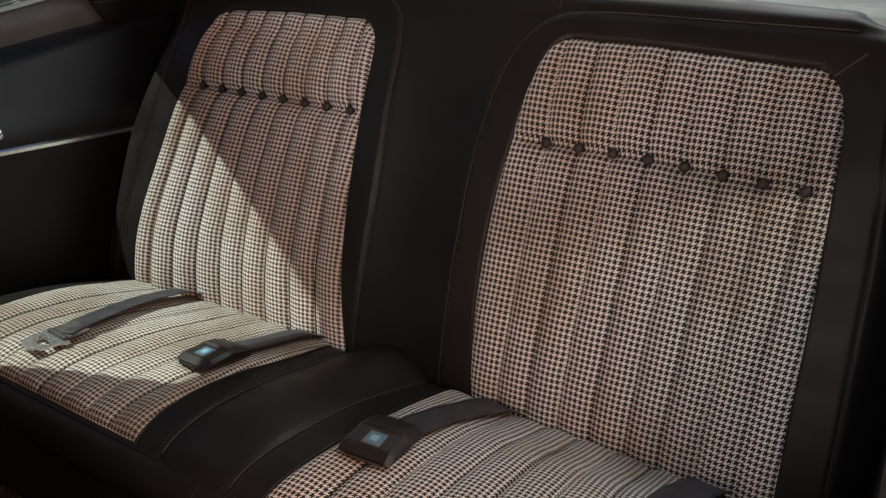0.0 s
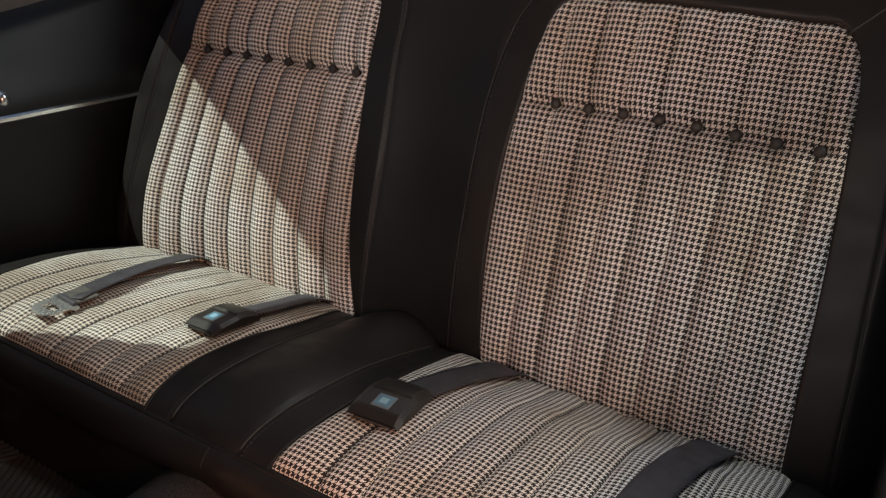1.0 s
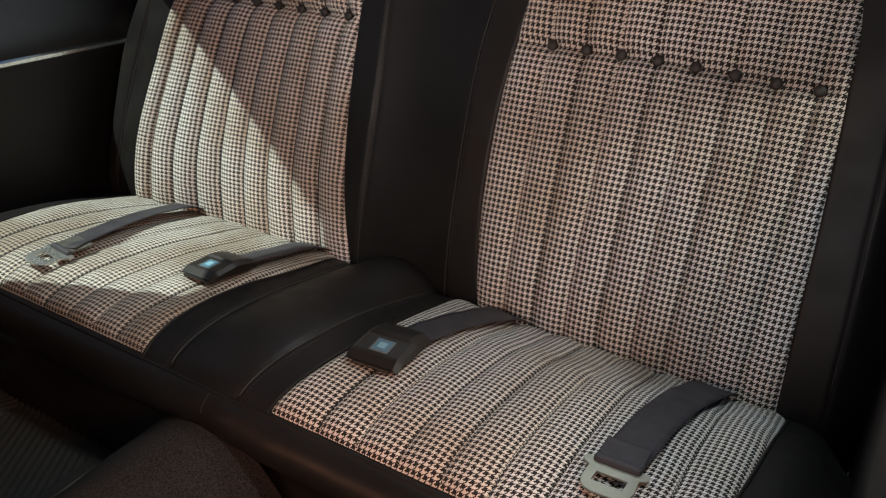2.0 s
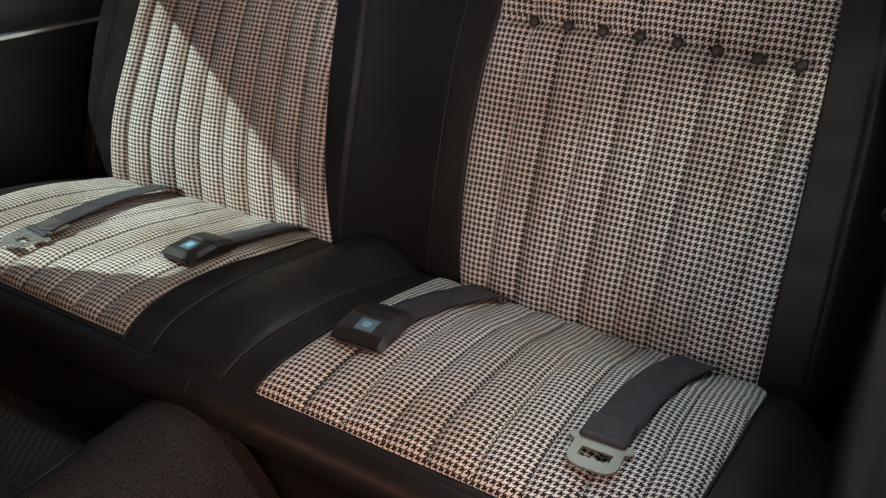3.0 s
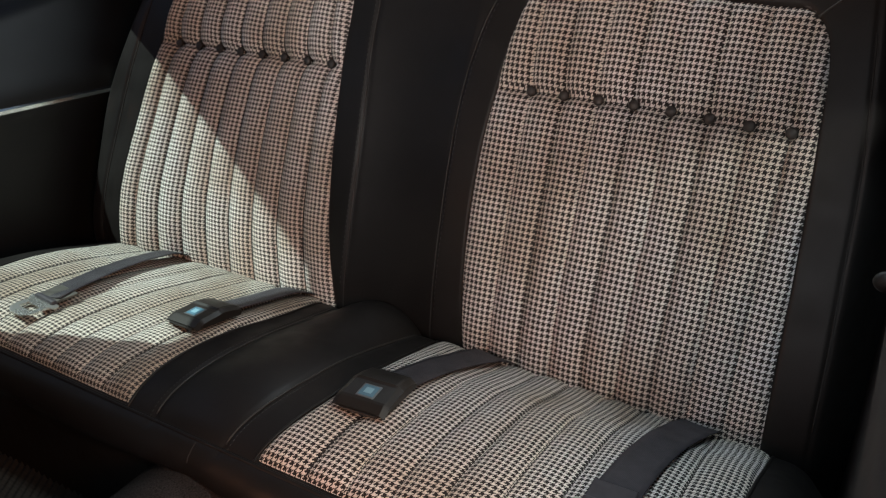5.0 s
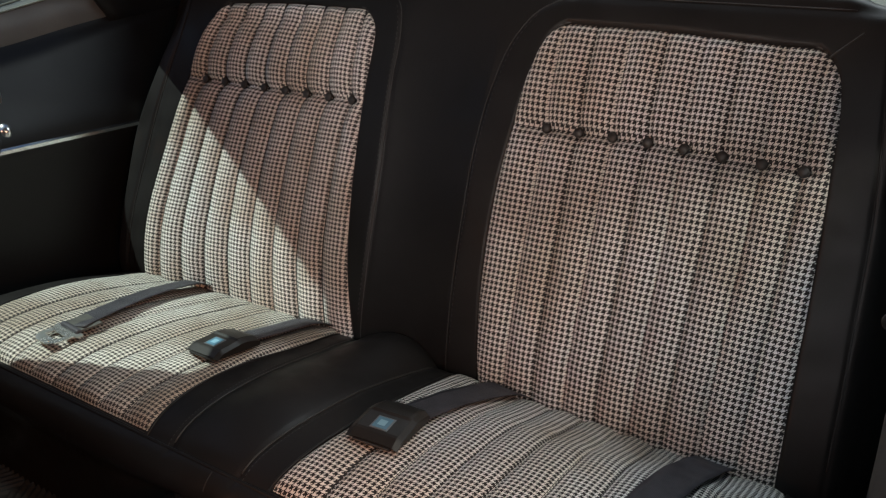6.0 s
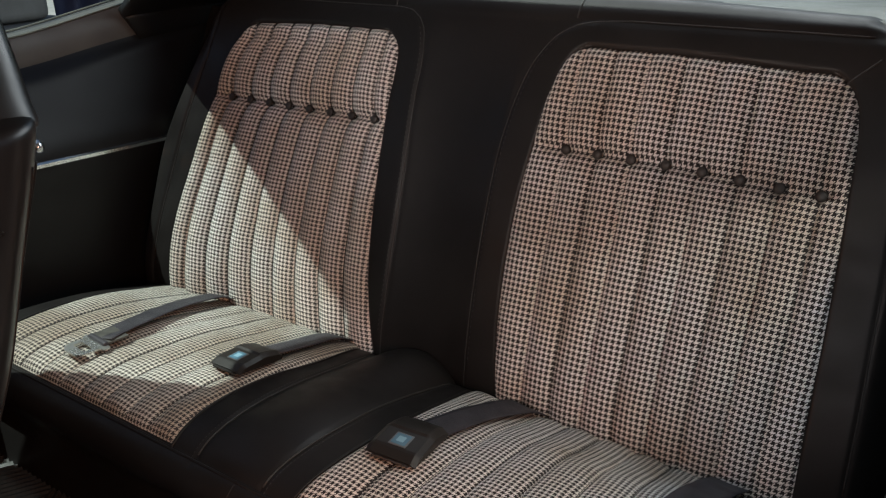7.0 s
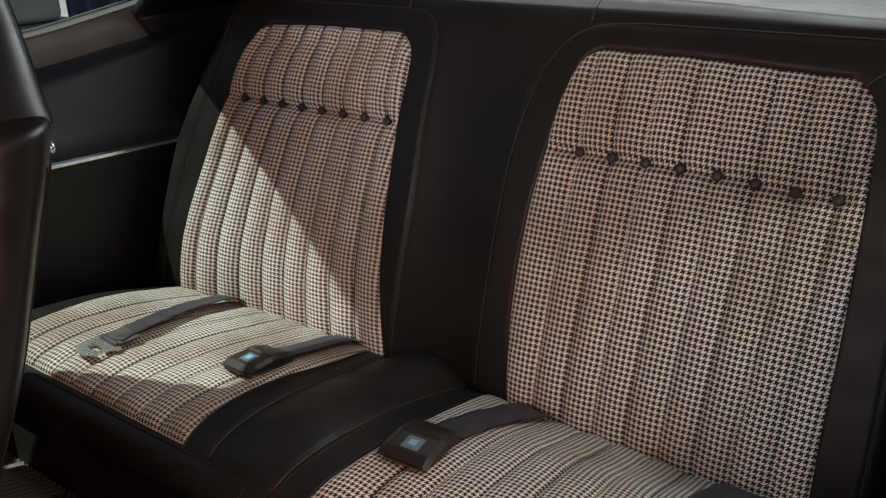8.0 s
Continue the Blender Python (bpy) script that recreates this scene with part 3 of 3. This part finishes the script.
def cushion_point(x, s, lift):
    e = 1e-3
    d = Vector((0, prof_y(s + e) - prof_y(s - e), prof_z(s + e) - prof_z(s - e))).normalized()
    n = Vector((0, d.z, -d.y))
    if n.z < 0 and s < arc[9]:
        n = -n
    p = Vector((x, prof_y(s), prof_z(s) + sink(x, prof_y(s)))) + n * lift
    return p


def cushion_drop(ax):
    """How the cushion falls off towards the doors."""
    return -0.05 * smooth_step(0.615, 0.70, ax) ** 1.4


def cushion_vinyl_lift(x, s):
    ax = abs(x)
    k = (s - S_BACK) / (S_FRONT - S_BACK)
    lift = cushion_drop(ax)
    if 0 < k < 1:
        lo, hi = inner(k, 1 if x > 0 else -1), c_out(k)
        if lo < ax < hi:
            d = min(ax - lo, hi - ax, S_FRONT - s)
            lift -= 0.008 * smooth_step(0, 0.01, d) + 0.02 * smooth_step(0.01, 0.03, d)
    if k < 1.03:
        lift -= 0.002 * math.exp(-((abs(x + 0.006) - c_seam(min(1, max(0, k)))) / 0.005) ** 2)
        if ax < 0.07:
            lift += 0.010 * (1 - (ax / 0.07) ** 2) * smooth_step(1.1, 0.6, k)
            lift += 0.022 * (1 - (ax / 0.07) ** 2) * smooth_step(0.4, 0.0, k)
    # a shallow dip where the front edge is joined over the tunnel
    lift -= 0.007 * math.exp(-(x / 0.09) ** 2) * smooth_step(0.95, 1.1, k)
    q = (s - S_FRONT - 0.001) / 0.055
    if 0 < q < 1:
        lift += 0.011 * math.sin(math.pi * q) ** 0.7
    lift -= 0.012 * smooth_step(0.8, 1.6, q)
    # loose wrinkles on the front face
    lift += 0.004 * noise.noise((x * 9, s * 14, 1.0)) * smooth_step(1.05, 1.2, k)
    lift += 0.0022 * noise.noise((x * 30 + s * 20, s * 22, 4.0)) * math.exp(-((x - 0.05) / 0.16) ** 2) * smooth_step(1.02, 1.08, k)
    return lift


def cushion_cover(a, b):
    x = -0.725 + 1.45 * a
    s = arc[-1] * b
    return cushion_point(x, s, cushion_vinyl_lift(x, s)), (x, s)


cushion = sheet("seat_cushion", 520, 170, cushion_cover, VINYL, rear_seat, "black vinyl seat cushion with rolled front edge", flip=True)


def cushion_edges(s, side):
    k = max(0, (s - S_BACK) / (S_FRONT - S_BACK))
    return inner(k, side), c_out(k)


def cushion_cloth(side):
    def f(x, s, lo, hi, crown):
        d = min(x - lo, hi - x, S_FRONT - s)
        lift = -0.005 + 0.0070 * crown * smooth_step(0, 0.02, S_FRONT - s) + 0.004 * smooth_step(0, 0.012, d)
        lift += 0.002 * noise.noise((x * 8 * side, s * 7, 9.0 + side)) + 0.0006 * noise.noise((x * 45 * side, s * 30, 5.0))
        return cushion_point(side * x, s, lift + cushion_drop(x)), (side * x, 1.0 - s)
    return f


for side in (-1, 1):
    xs = columns(CUSHION_SEAMS[side], c_in(0.5), c_out(0.5))
    cloth_sheet("cloth_panel", xs, CUSHION_SEAMS[side], list(np.linspace(S_BACK - 0.02, S_FRONT, 100)), lambda q: cushion_edges(q, side), cushion_cloth(side), cushion, side > 0, CUSHION_CLOTH if side > 0 else SEAT_CLOTH)
    for s in CUSHION_SEAMS[side]:
        for dx in (-0.0017, 0.0017):
            pts = [cushion_cloth(side)(s + dx, q, *cushion_edges(q, side), 0.0)[0] + Vector((0, 0, 0.0014)) for q in np.linspace(S_BACK, S_FRONT - 0.009, 40)]
            tube("pleat_seam", pts, 0.0011, THREAD, cushion, sides=5)
    ks = np.linspace(0.0, 1.0, 40)
    rim = [cushion_point(side * (inner(k, side) + 0.001), S_BACK + k * (S_FRONT - S_BACK), 0.0) for k in ks]
    rim += [cushion_point(side * x, S_FRONT + 0.001, 0.0) for x in np.linspace(c_in(1) + 0.01, c_out(1) - 0.01, 30)]
    rim += [cushion_point(side * c_out(k), S_BACK + k * (S_FRONT - S_BACK), 0.0) for k in ks[::-1]]
    tube("panel_piping", rim, 0.0022, VINYL, cushion, "thin black piping round the cloth")
    seam = [cushion_point(side * c_seam(k) - 0.006, S_BACK + k * (S_FRONT - S_BACK), cushion_vinyl_lift(side * c_seam(k) - 0.006, S_BACK + k * (S_FRONT - S_BACK)) + 0.0006) for k in np.linspace(0, 0.985, 50)]
    tube("stitched_seam", seam, 0.0012, PIPING, cushion, "raised stitched seam in the vinyl")
    line = [cushion_point(side * (c_seam(k) + 0.007) - 0.006, S_BACK + k * (S_FRONT - S_BACK), cushion_vinyl_lift(side * (c_seam(k) + 0.007) - 0.006, S_BACK + k * (S_FRONT - S_BACK))) for k in np.linspace(0.05, 1.0, 130)]
    stitches("stitching", line, cushion)
welt = [cushion_point(x, S_FRONT + 0.003, cushion_vinyl_lift(x, S_FRONT + 0.003) - 0.0008) for x in np.linspace(-0.64, 0.64, 90)]
tube("front_welt", welt, 0.0024, VINYL, cushion, "black vinyl welt along the front edge")
seam = [cushion_point(0.015, s, cushion_vinyl_lift(0.015, s)) for s in np.linspace(S_FRONT + 0.006, S_FRONT + 0.030, 14)]
tube("stitched_seam", seam, 0.0009, THREAD, cushion)


# ---- lap belts ----
def top_at(x, y):
    """Height of the cushion's cloth at a place."""
    return cushion_z(y) + sink(x, y) + 0.006 + cushion_drop(abs(x))


def ribbon(name, line, width, mat, parent, label="", thick=0.0016, lift=0.004, twist=0.0):
    """Webbing laid along a line of (x, y, extra height) over the cushion."""
    pts = []
    for (x0, y0, h0), (x1, y1, h1) in zip(line, line[1:]):
        for k in range(8):
            q = k / 8
            pts.append((x0 + (x1 - x0) * q, y0 + (y1 - y0) * q, h0 + (h1 - h0) * q))
    pts.append(line[-1])
    verts, uvs, faces = [], [], []
    run = 0.0
    for i, (x, y, h) in enumerate(pts):
        a, b = pts[max(0, i - 2)], pts[min(len(pts) - 1, i + 2)]
        d = Vector((b[0] - a[0], b[1] - a[1], 0)).normalized()
        s = Vector((d.y, -d.x, 0))
        if i:
            run += math.dist(pts[i - 1][:2], (x, y))
        for k in range(7):
            w = (k / 6 - 0.5) * width
            p = Vector((x, y, 0)) + s * w
            z = 0.5 * (top_at(p.x, p.y) + top_at(x, y)) + lift + h + twist * (w + 0.5 * width) * smooth_step(0.03, -0.06, y)
            verts.append((p.x, p.y, z))
            uvs.append((w, run))
    n = len(pts)
    for i in range(n - 1):
        for k in range(6):
            a = i * 7 + k
            faces.append((a, a + 1, a + 8, a + 7))
    ob = mesh_part(name, verts, faces, mat, parent, label, uvs)
    mod = ob.modifiers.new("thick", "SOLIDIFY")
    mod.thickness, mod.offset = thick, 0
    return ob


def surface_pose(x, y, turn, lift):
    slope = math.atan2(top_at(x, y + 0.03) - top_at(x, y - 0.03), 0.06)
    return Matrix.Translation((x, y, top_at(x, y) + lift)) @ Matrix.Rotation(slope, 4, "X") @ Matrix.Rotation(turn, 4, "Z")


def buckle_belt(x, y, turn, line, lean=0.0, size=1.0):
    """A push-button buckle on its short strap; local +y runs back along the strap."""
    belt = empty("buckle_belt", (x, y, top_at(x, y)), "black lap belt buckle with blue square push button on the seat", "seat belt", "rear lap belts")
    m = surface_pose(x, y, turn, 0.002 + 0.036 * math.sin(lean)) @ Matrix.Rotation(-lean, 4, "Y") @ Matrix.Scale(size, 4)
    verts, faces = [], []
    nx, ny = 20, 25
    W2, L2 = 0.036, 0.044

    def top(u, w):
        # flat raised rear plate, button face sloping down, steep front facet, chamfered sides
        if w > 0.12:
            z = 0.0212 - 0.006 * ((w - 0.12) / 0.88) ** 2 + (0.0013 if abs(u) < 0.8 and w < 0.9 else 0.0)
        elif w > -0.72:
            z = 0.0205 + 0.0058 * (w - 0.12) / 0.84
        else:
            z = 0.0147 + 0.0085 * (w + 0.72) / 0.28
        return z - 0.0045 * max(0.0, (abs(u) - 0.8) / 0.2) - 0.003 * smooth_step(0.92, 1.0, w)
    for j in range(ny + 1):
        for i in range(nx + 1):
            u, w = -1 + 2 * i / nx, -1 + 2 * j / ny
            verts.append((u * W2 * (1 - 0.03 * w), w * L2, top(u, w)))
    for j in range(ny):
        for i in range(nx):
            a = j * (nx + 1) + i
            faces.append((a, a + 1, a + nx + 2, a + nx + 1))
    ring = [i for i in range(nx + 1)] + [j * (nx + 1) + nx for j in range(1, ny + 1)] + [ny * (nx + 1) + i for i in range(nx - 1, -1, -1)] + [j * (nx + 1) for j in range(ny - 1, 0, -1)]
    base = len(verts)
    for r in ring:
        p = verts[r]
        verts.append((p[0] * 0.97, p[1] * 0.97, 0.003))
    for i in range(len(ring)):
        j = (i + 1) % len(ring)
        faces.append((ring[j], ring[i], base + i, base + j))
    faces.append(tuple(range(base + len(ring) - 1, base - 1, -1)))
    body = mesh_part("buckle_body", [m @ Vector(v) for v in verts], faces, PLASTIC, belt, "black moulded plastic buckle", smooth=False)
    # square push button in its rim, on the front half
    tilt = m @ Matrix.Translation((0.0, -0.0165, 0.0174)) @ Matrix.Rotation(radians(9), 4, "X")
    for name, half, lo, hi, mat, lab in (("button_rim", 0.0124, -0.005, 0.0006, SILVER, "silver rim"), ("push_button", 0.0102, -0.004, 0.0011, BLUE, "blue push button"), ("emblem", 0.0054, -0.002, 0.0014, BLUE_LIGHT, "pale blue square emblem")):
        bm = bmesh.new()
        box(bm, (-half, -half, lo), (half, half, hi), 0.0006, tilt)
        part(name, bm, mat, belt, lab)
    # flat lip under the front, and the slot in it
    bm = bmesh.new()
    box(bm, (-0.026, -0.0465, 0.001), (0.026, -0.03, 0.0045), 0.0015, m)
    part("mouth_lip", bm, PLASTIC, belt)
    bm = bmesh.new()
    box(bm, (-0.0235, 0.03, 0.004), (0.0235, 0.054, 0.011), 0.003, m)
    part("strap_collar", bm, PLASTIC, belt)
    ribbon("strap", line, 0.047, WEB, belt, "dark grey woven webbing", twist=2.5 * math.tan(lean))
    return belt


def tongue_belt(x, y, turn, line, plate, end, end_high, twist=0.0):
    """A slotted metal tongue at the end of a strap; local -y points to the tongue's tip."""
    belt = empty("tongue_belt", (x, y, top_at(x, y)), "dark lap belt with slotted metal tongue lying on the seat", "seat belt", "rear lap belts")
    m = surface_pose(x, y, turn, 0.006)
    bm = bmesh.new()
    half_outline = [(0.031, 0.003), (0.034, -0.001), (0.034, -0.005), (0.031, -0.008), (0.027, -0.0095), (0.0255, -0.013), (0.0265, -0.030), (0.0245, -0.039), (0.019, -0.045), (0.011, -0.0475)]
    outer = half_outline + [(-x, y) for x, y in reversed(half_outline)]
    hole = [(0.0165, -0.0175), (0.0155, -0.032), (-0.0165, -0.032), (-0.0155, -0.0175)]
    rows = []
    for z in (0.0, 0.0026):
        rows.append([bm.verts.new(m @ Vector((*p, z))) for p in outer])
        rows.append([bm.verts.new(m @ Vector((*p, z))) for p in hole])
    o0, h0, o1, h1 = rows
    near = [0] * 6 + [1] * 4 + [2] * 4 + [3] * 6
    for o, h, turned in ((o0, h0, False), (o1, h1, True)):
        for i in range(20):
            j = (i + 1) % 20
            a, b = near[i], near[j]
            f = [o[i], o[j], h[b]] + ([h[a]] if a != b else [])
            bm.faces.new(f[::-1] if turned else f)
    for i in range(20):
        j = (i + 1) % 20
        bm.faces.new((o0[i], o1[i], o1[j], o0[j]))
    for i in range(4):
        j = (i + 1) % 4
        bm.faces.new((h0[i], h0[j], h1[j], h1[i]))
    part("tongue", bm, plate, belt, "plated steel tongue with oblong slot")
    bm = bmesh.new()
    box(bm, (-0.025, -0.004, -0.001), (0.025, 0.006, 0.0085), 0.0038, m)
    part("strap_fold", bm, WEB, belt, "folded end of the strap")
    bm = bmesh.new()
    box(bm, (-0.0238, 0.004, 0.002), (0.0238, 0.040, end_high), 0.0012, m)
    part("stitched_end", bm, end, belt, "doubled and stitched webbing")
    ribbon("strap", line, 0.048, WEB, belt, "dark grey woven webbing", twist=twist)
    return belt


buckle_belt(0.167, -0.244, radians(5), [(0.174, -0.198, 0.005), (0.184, -0.13, 0.005), (0.197, -0.06, 0.008), (0.208, -0.025, 0.010), (0.214, -0.002, 0.004), (0.216, 0.05, -0.01)])
buckle_belt(-0.163, -0.207, radians(-4), [(-0.160, -0.166, 0.006), (-0.156, -0.09, 0.006), (-0.155, -0.04, 0.006), (-0.157, 0.01, 0.0), (-0.158, 0.05, 0.0)], radians(3), 0.95)
tongue_belt(0.482, -0.294, radians(2), [(0.482, -0.290, 0.004), (0.489, -0.19, 0.004), (0.502, -0.09, 0.006), (0.510, -0.045, 0.009), (0.514, -0.012, 0.004), (0.516, 0.04, -0.01)], PLATE, WEB, 0.0036)
tongue_belt(-0.389, -0.304, radians(-6), [(-0.389, -0.300, 0.004), (-0.410, -0.2, 0.004), (-0.434, -0.10, 0.006), (-0.440, -0.03, 0.008), (-0.443, 0.04, 0.0)], SUNLIT_PLATE, GLINT_WEB, 0.0060, 0.14)

# ---- chrome and handles on the passenger side ----
bm = bmesh.new()
prism(bm, [(XL - 0.004, -0.006), (XL + 0.005, -0.006), (XL + 0.009, -0.003), (XL + 0.009, 0.003), (XL + 0.005, 0.006), (XL - 0.004, 0.006)], "y", -0.9, 0.2)
for v in bm.verts:
    v.co = outward((v.co.x, v.co.y, v.co.z + 0.279 - 0.05 * (v.co.y + 0.2)))
rail = part("trim_strip", bm, CHROME)
tagged(rail, "slim chrome moulding along the trim panel", kind="structure")
for name, dx, dz in (("window_moulding", -0.022, -0.001), ("window_edge_moulding", -0.055, 0.004)):
    pts = [outward((XL - OUT + dx, y, sill_z(y) + dz)) for y in np.linspace(-1.0, 0.10, 30)]
    tube(name, pts, 0.0020, PLATE)
    tagged(bpy.context.scene.objects[name], "thin bright moulding along the window sill", kind="structure")
# ---- front passenger seat ----
front_seat = empty("front_seat", (-0.285, -0.8, FLOOR), "black vinyl front bucket seat with headrest, seen from behind", "car seat")


def padded(cx, half, thick, low, high, rear, power=5.0, blunt=9):
    """A padded block: squarish section, half width and rear face given by height, closed and rounded at both ends."""
    def f(a, b):
        q = 0.5 - 0.5 * math.cos(math.pi * b)
        z = low + (high - low) * q
        k = max(0.0, 1 - abs(2 * q - 1) ** blunt) ** 0.35
        w = half(z) * k
        d = thick * k
        t = 2 * math.pi * a
        c, s = math.cos(t), math.sin(t)
        r = (abs(c) ** power + abs(s) ** power) ** (-1 / power)
        return (cx(z) + w * c * r, rear(z) - thick + d * s * r, z), (a, b)
    return f


back_rear = curve([(-0.1, -0.70), (0.0, -0.655), (0.126, -0.603), (0.2, -0.567), (0.28, -0.528), (0.43, -0.472), (0.52, -0.45)])
back_half = curve([(-0.1, 0.285), (0.1, 0.29), (0.22, 0.32), (0.30, 0.325), (0.37, 0.294), (0.45, 0.235), (0.5, 0.205)])
front_back = padded(lambda z: -0.072 - 0.013 * smooth_step(0.2, 0.42, z) - back_half(z), back_half, 0.085, -0.06, 0.508, lambda z: back_rear(z) + 0.0125, 2.5, 60)
sheet("backrest", 96, 70, front_back, VINYL_FRONT, front_seat, "black vinyl seat back with rounded bolsters")
sheet("headrest", 72, 44, padded(lambda z: -0.284, curve([(0.478, 0.184), (0.50, 0.168), (0.53, 0.152), (0.575, 0.130), (0.62, 0.110), (0.72, 0.08)]), 0.078, 0.479, 0.73, curve([(0.48, -0.448), (0.6, -0.44), (0.73, -0.448)]), 4.0, 50), VINYL_FRONT, front_seat, "black vinyl headrest tapering upwards")
sheet("seat_base", 48, 24, padded(lambda z: -0.34, curve([(-0.2, 0.27), (0.1, 0.28)]), 0.22, FLOOR, 0.04, curve([(-0.3, -0.78), (0.1, -0.78)])), VINYL_FRONT, front_seat, "black vinyl seat base")
for turn, r in ((36, 0.0026), (27, 0.0015)):
    edge = [front_back(turn / 360, 0.08 + 0.72 * k / 40)[0] for k in range(41)]
    tube("back_shell_edge", edge, r, VINYL, front_seat, "raised welt along the seat back shell")

# window cranks on the trim panels
def window_crank(sgn, x, y, z, reach, knob):
    """A round base, a slim arm and a ball knob; the knob stands off the panel towards the seat."""
    crank = empty("window_crank", (x, y, z), "chrome window crank with round knob on the trim panel", "window crank", "window cranks")
    bm = bmesh.new()
    bmesh.ops.create_cone(bm, cap_ends=True, segments=24, radius1=0.02, radius2=0.017, depth=0.014)
    bmesh.ops.transform(bm, matrix=Matrix.Translation((x + sgn * 0.006, y - 0.088, z + 0.016)) @ Matrix.Rotation(sgn * math.pi / 2, 4, "Y"), verts=bm.verts)
    part("crank_base", bm, CHROME, crank, smooth=True)
    tube("crank_arm", [(x + sgn * 0.012, y - 0.088, z + 0.016), (x + sgn * 0.022, y - 0.048, z + 0.008), (x + sgn * 0.026, y - 0.002, z)], 0.005, CHROME, crank)
    bm = bmesh.new()
    bmesh.ops.create_uvsphere(bm, u_segments=20, v_segments=12, radius=reach)
    bmesh.ops.transform(bm, matrix=Matrix.Translation((x + sgn * 0.042, y, z)) @ Matrix.Diagonal((1.1, 0.85, 1, 1)), verts=bm.verts)
    part("crank_knob", bm, knob, crank, smooth=True)


window_crank(1, *outward((XL - 0.054, -0.175, 0.308)), 0.0158, CHROME)
window_crank(-1, 0.717, -0.15, 0.310, 0.010, VINYL)

# ---- floor ----
def tunnel_top(a, b):
    y = -1.6 + 1.19 * b
    u = -1 + 2 * a
    x = 0.02 + 0.225 * u
    z = 0.002 - 0.27 * abs((x - 0.02) / (0.19 if u > 0 else 0.225)) ** 2.3 + 0.004 * noise.noise((x * 12, y * 12, 2.0)) - 0.03 * smooth_step(-0.6, -1.2, y)
    return (x, y, max(FLOOR - 0.01, z)), (a, b)


hump = sheet("tunnel_carpet", 60, 80, tunnel_top, CARPET)
tagged(hump, "dark loop carpet over the transmission tunnel", kind="structure")

# ribbed rubber mat in the passenger footwell
mat_thing = empty("floor_mat", (-0.42, -0.56, FLOOR), "dark ribbed rubber floor mat on the carpet", "floor mat")


def mat_top(a, b):
    x, y = -0.63 + 0.44 * a, -0.74 + 0.40 * b
    rim = min(a, 1 - a, b, 1 - b)
    rib = 0.0028 * math.sin((x + (0.6 * y if a > 0.5 else -0.6 * y)) * 2 * math.pi / 0.0135)
    return (x, y, FLOOR + 0.010 + (rib if rim > 0.06 else 0.002) - 0.008 * smooth_step(0.015, 0.0, rim)), (x, y)


sheet("ribbed_sheet", 300, 70, mat_top, RUBBER, mat_thing, "black rubber with fine slanting ribs")

# ---- ground and surroundings outside ----
ground_m = vinyl("pale_concrete", (0.30, 0.29, 0.28), 0.8, 20.0)
bm = bmesh.new()
box(bm, (-300, -300, -0.52), (300, 300, -0.50))
tagged(part("ground", bm, ground_m), "plain pale concrete ground round the car", kind="structure")
GREY = vinyl("grey_canvas", (0.16, 0.165, 0.165), 0.8, 120.0)
NAVY = vinyl("navy_cloth", (0.03, 0.035, 0.075), 0.9, 200.0)
crate = empty("padded_bench", (-2.2, 0.0, -0.5), "pale grey padded bench standing outside the car", "bench")
bm = bmesh.new()
box(bm, (-2.5, -0.8, 0.345), (-2.0, 0.70, 0.75), 0.03, segments=4)
part("bench_back", bm, GREY, crate, "pale grey canvas cushion", True)
bm = bmesh.new()
box(bm, (-2.5, -0.8, -0.5), (-1.97, 0.79, 0.343), 0.02, segments=3)
part("bench_base", bm, vinyl("grey_board", (0.11, 0.112, 0.11), 0.7, 60.0), crate)


def drape(a, b):
    y = 0.78 + 1.0 * a
    return (-2.1 + 0.03 * math.sin(y * 55) + 0.015 * math.sin(y * 130), y, -0.5 + 2.2 * b), (a, b)


cloth = sheet("curtain", 160, 10, drape, NAVY)
tagged(cloth, "navy blue cloth curtain hanging in folds", "curtain")
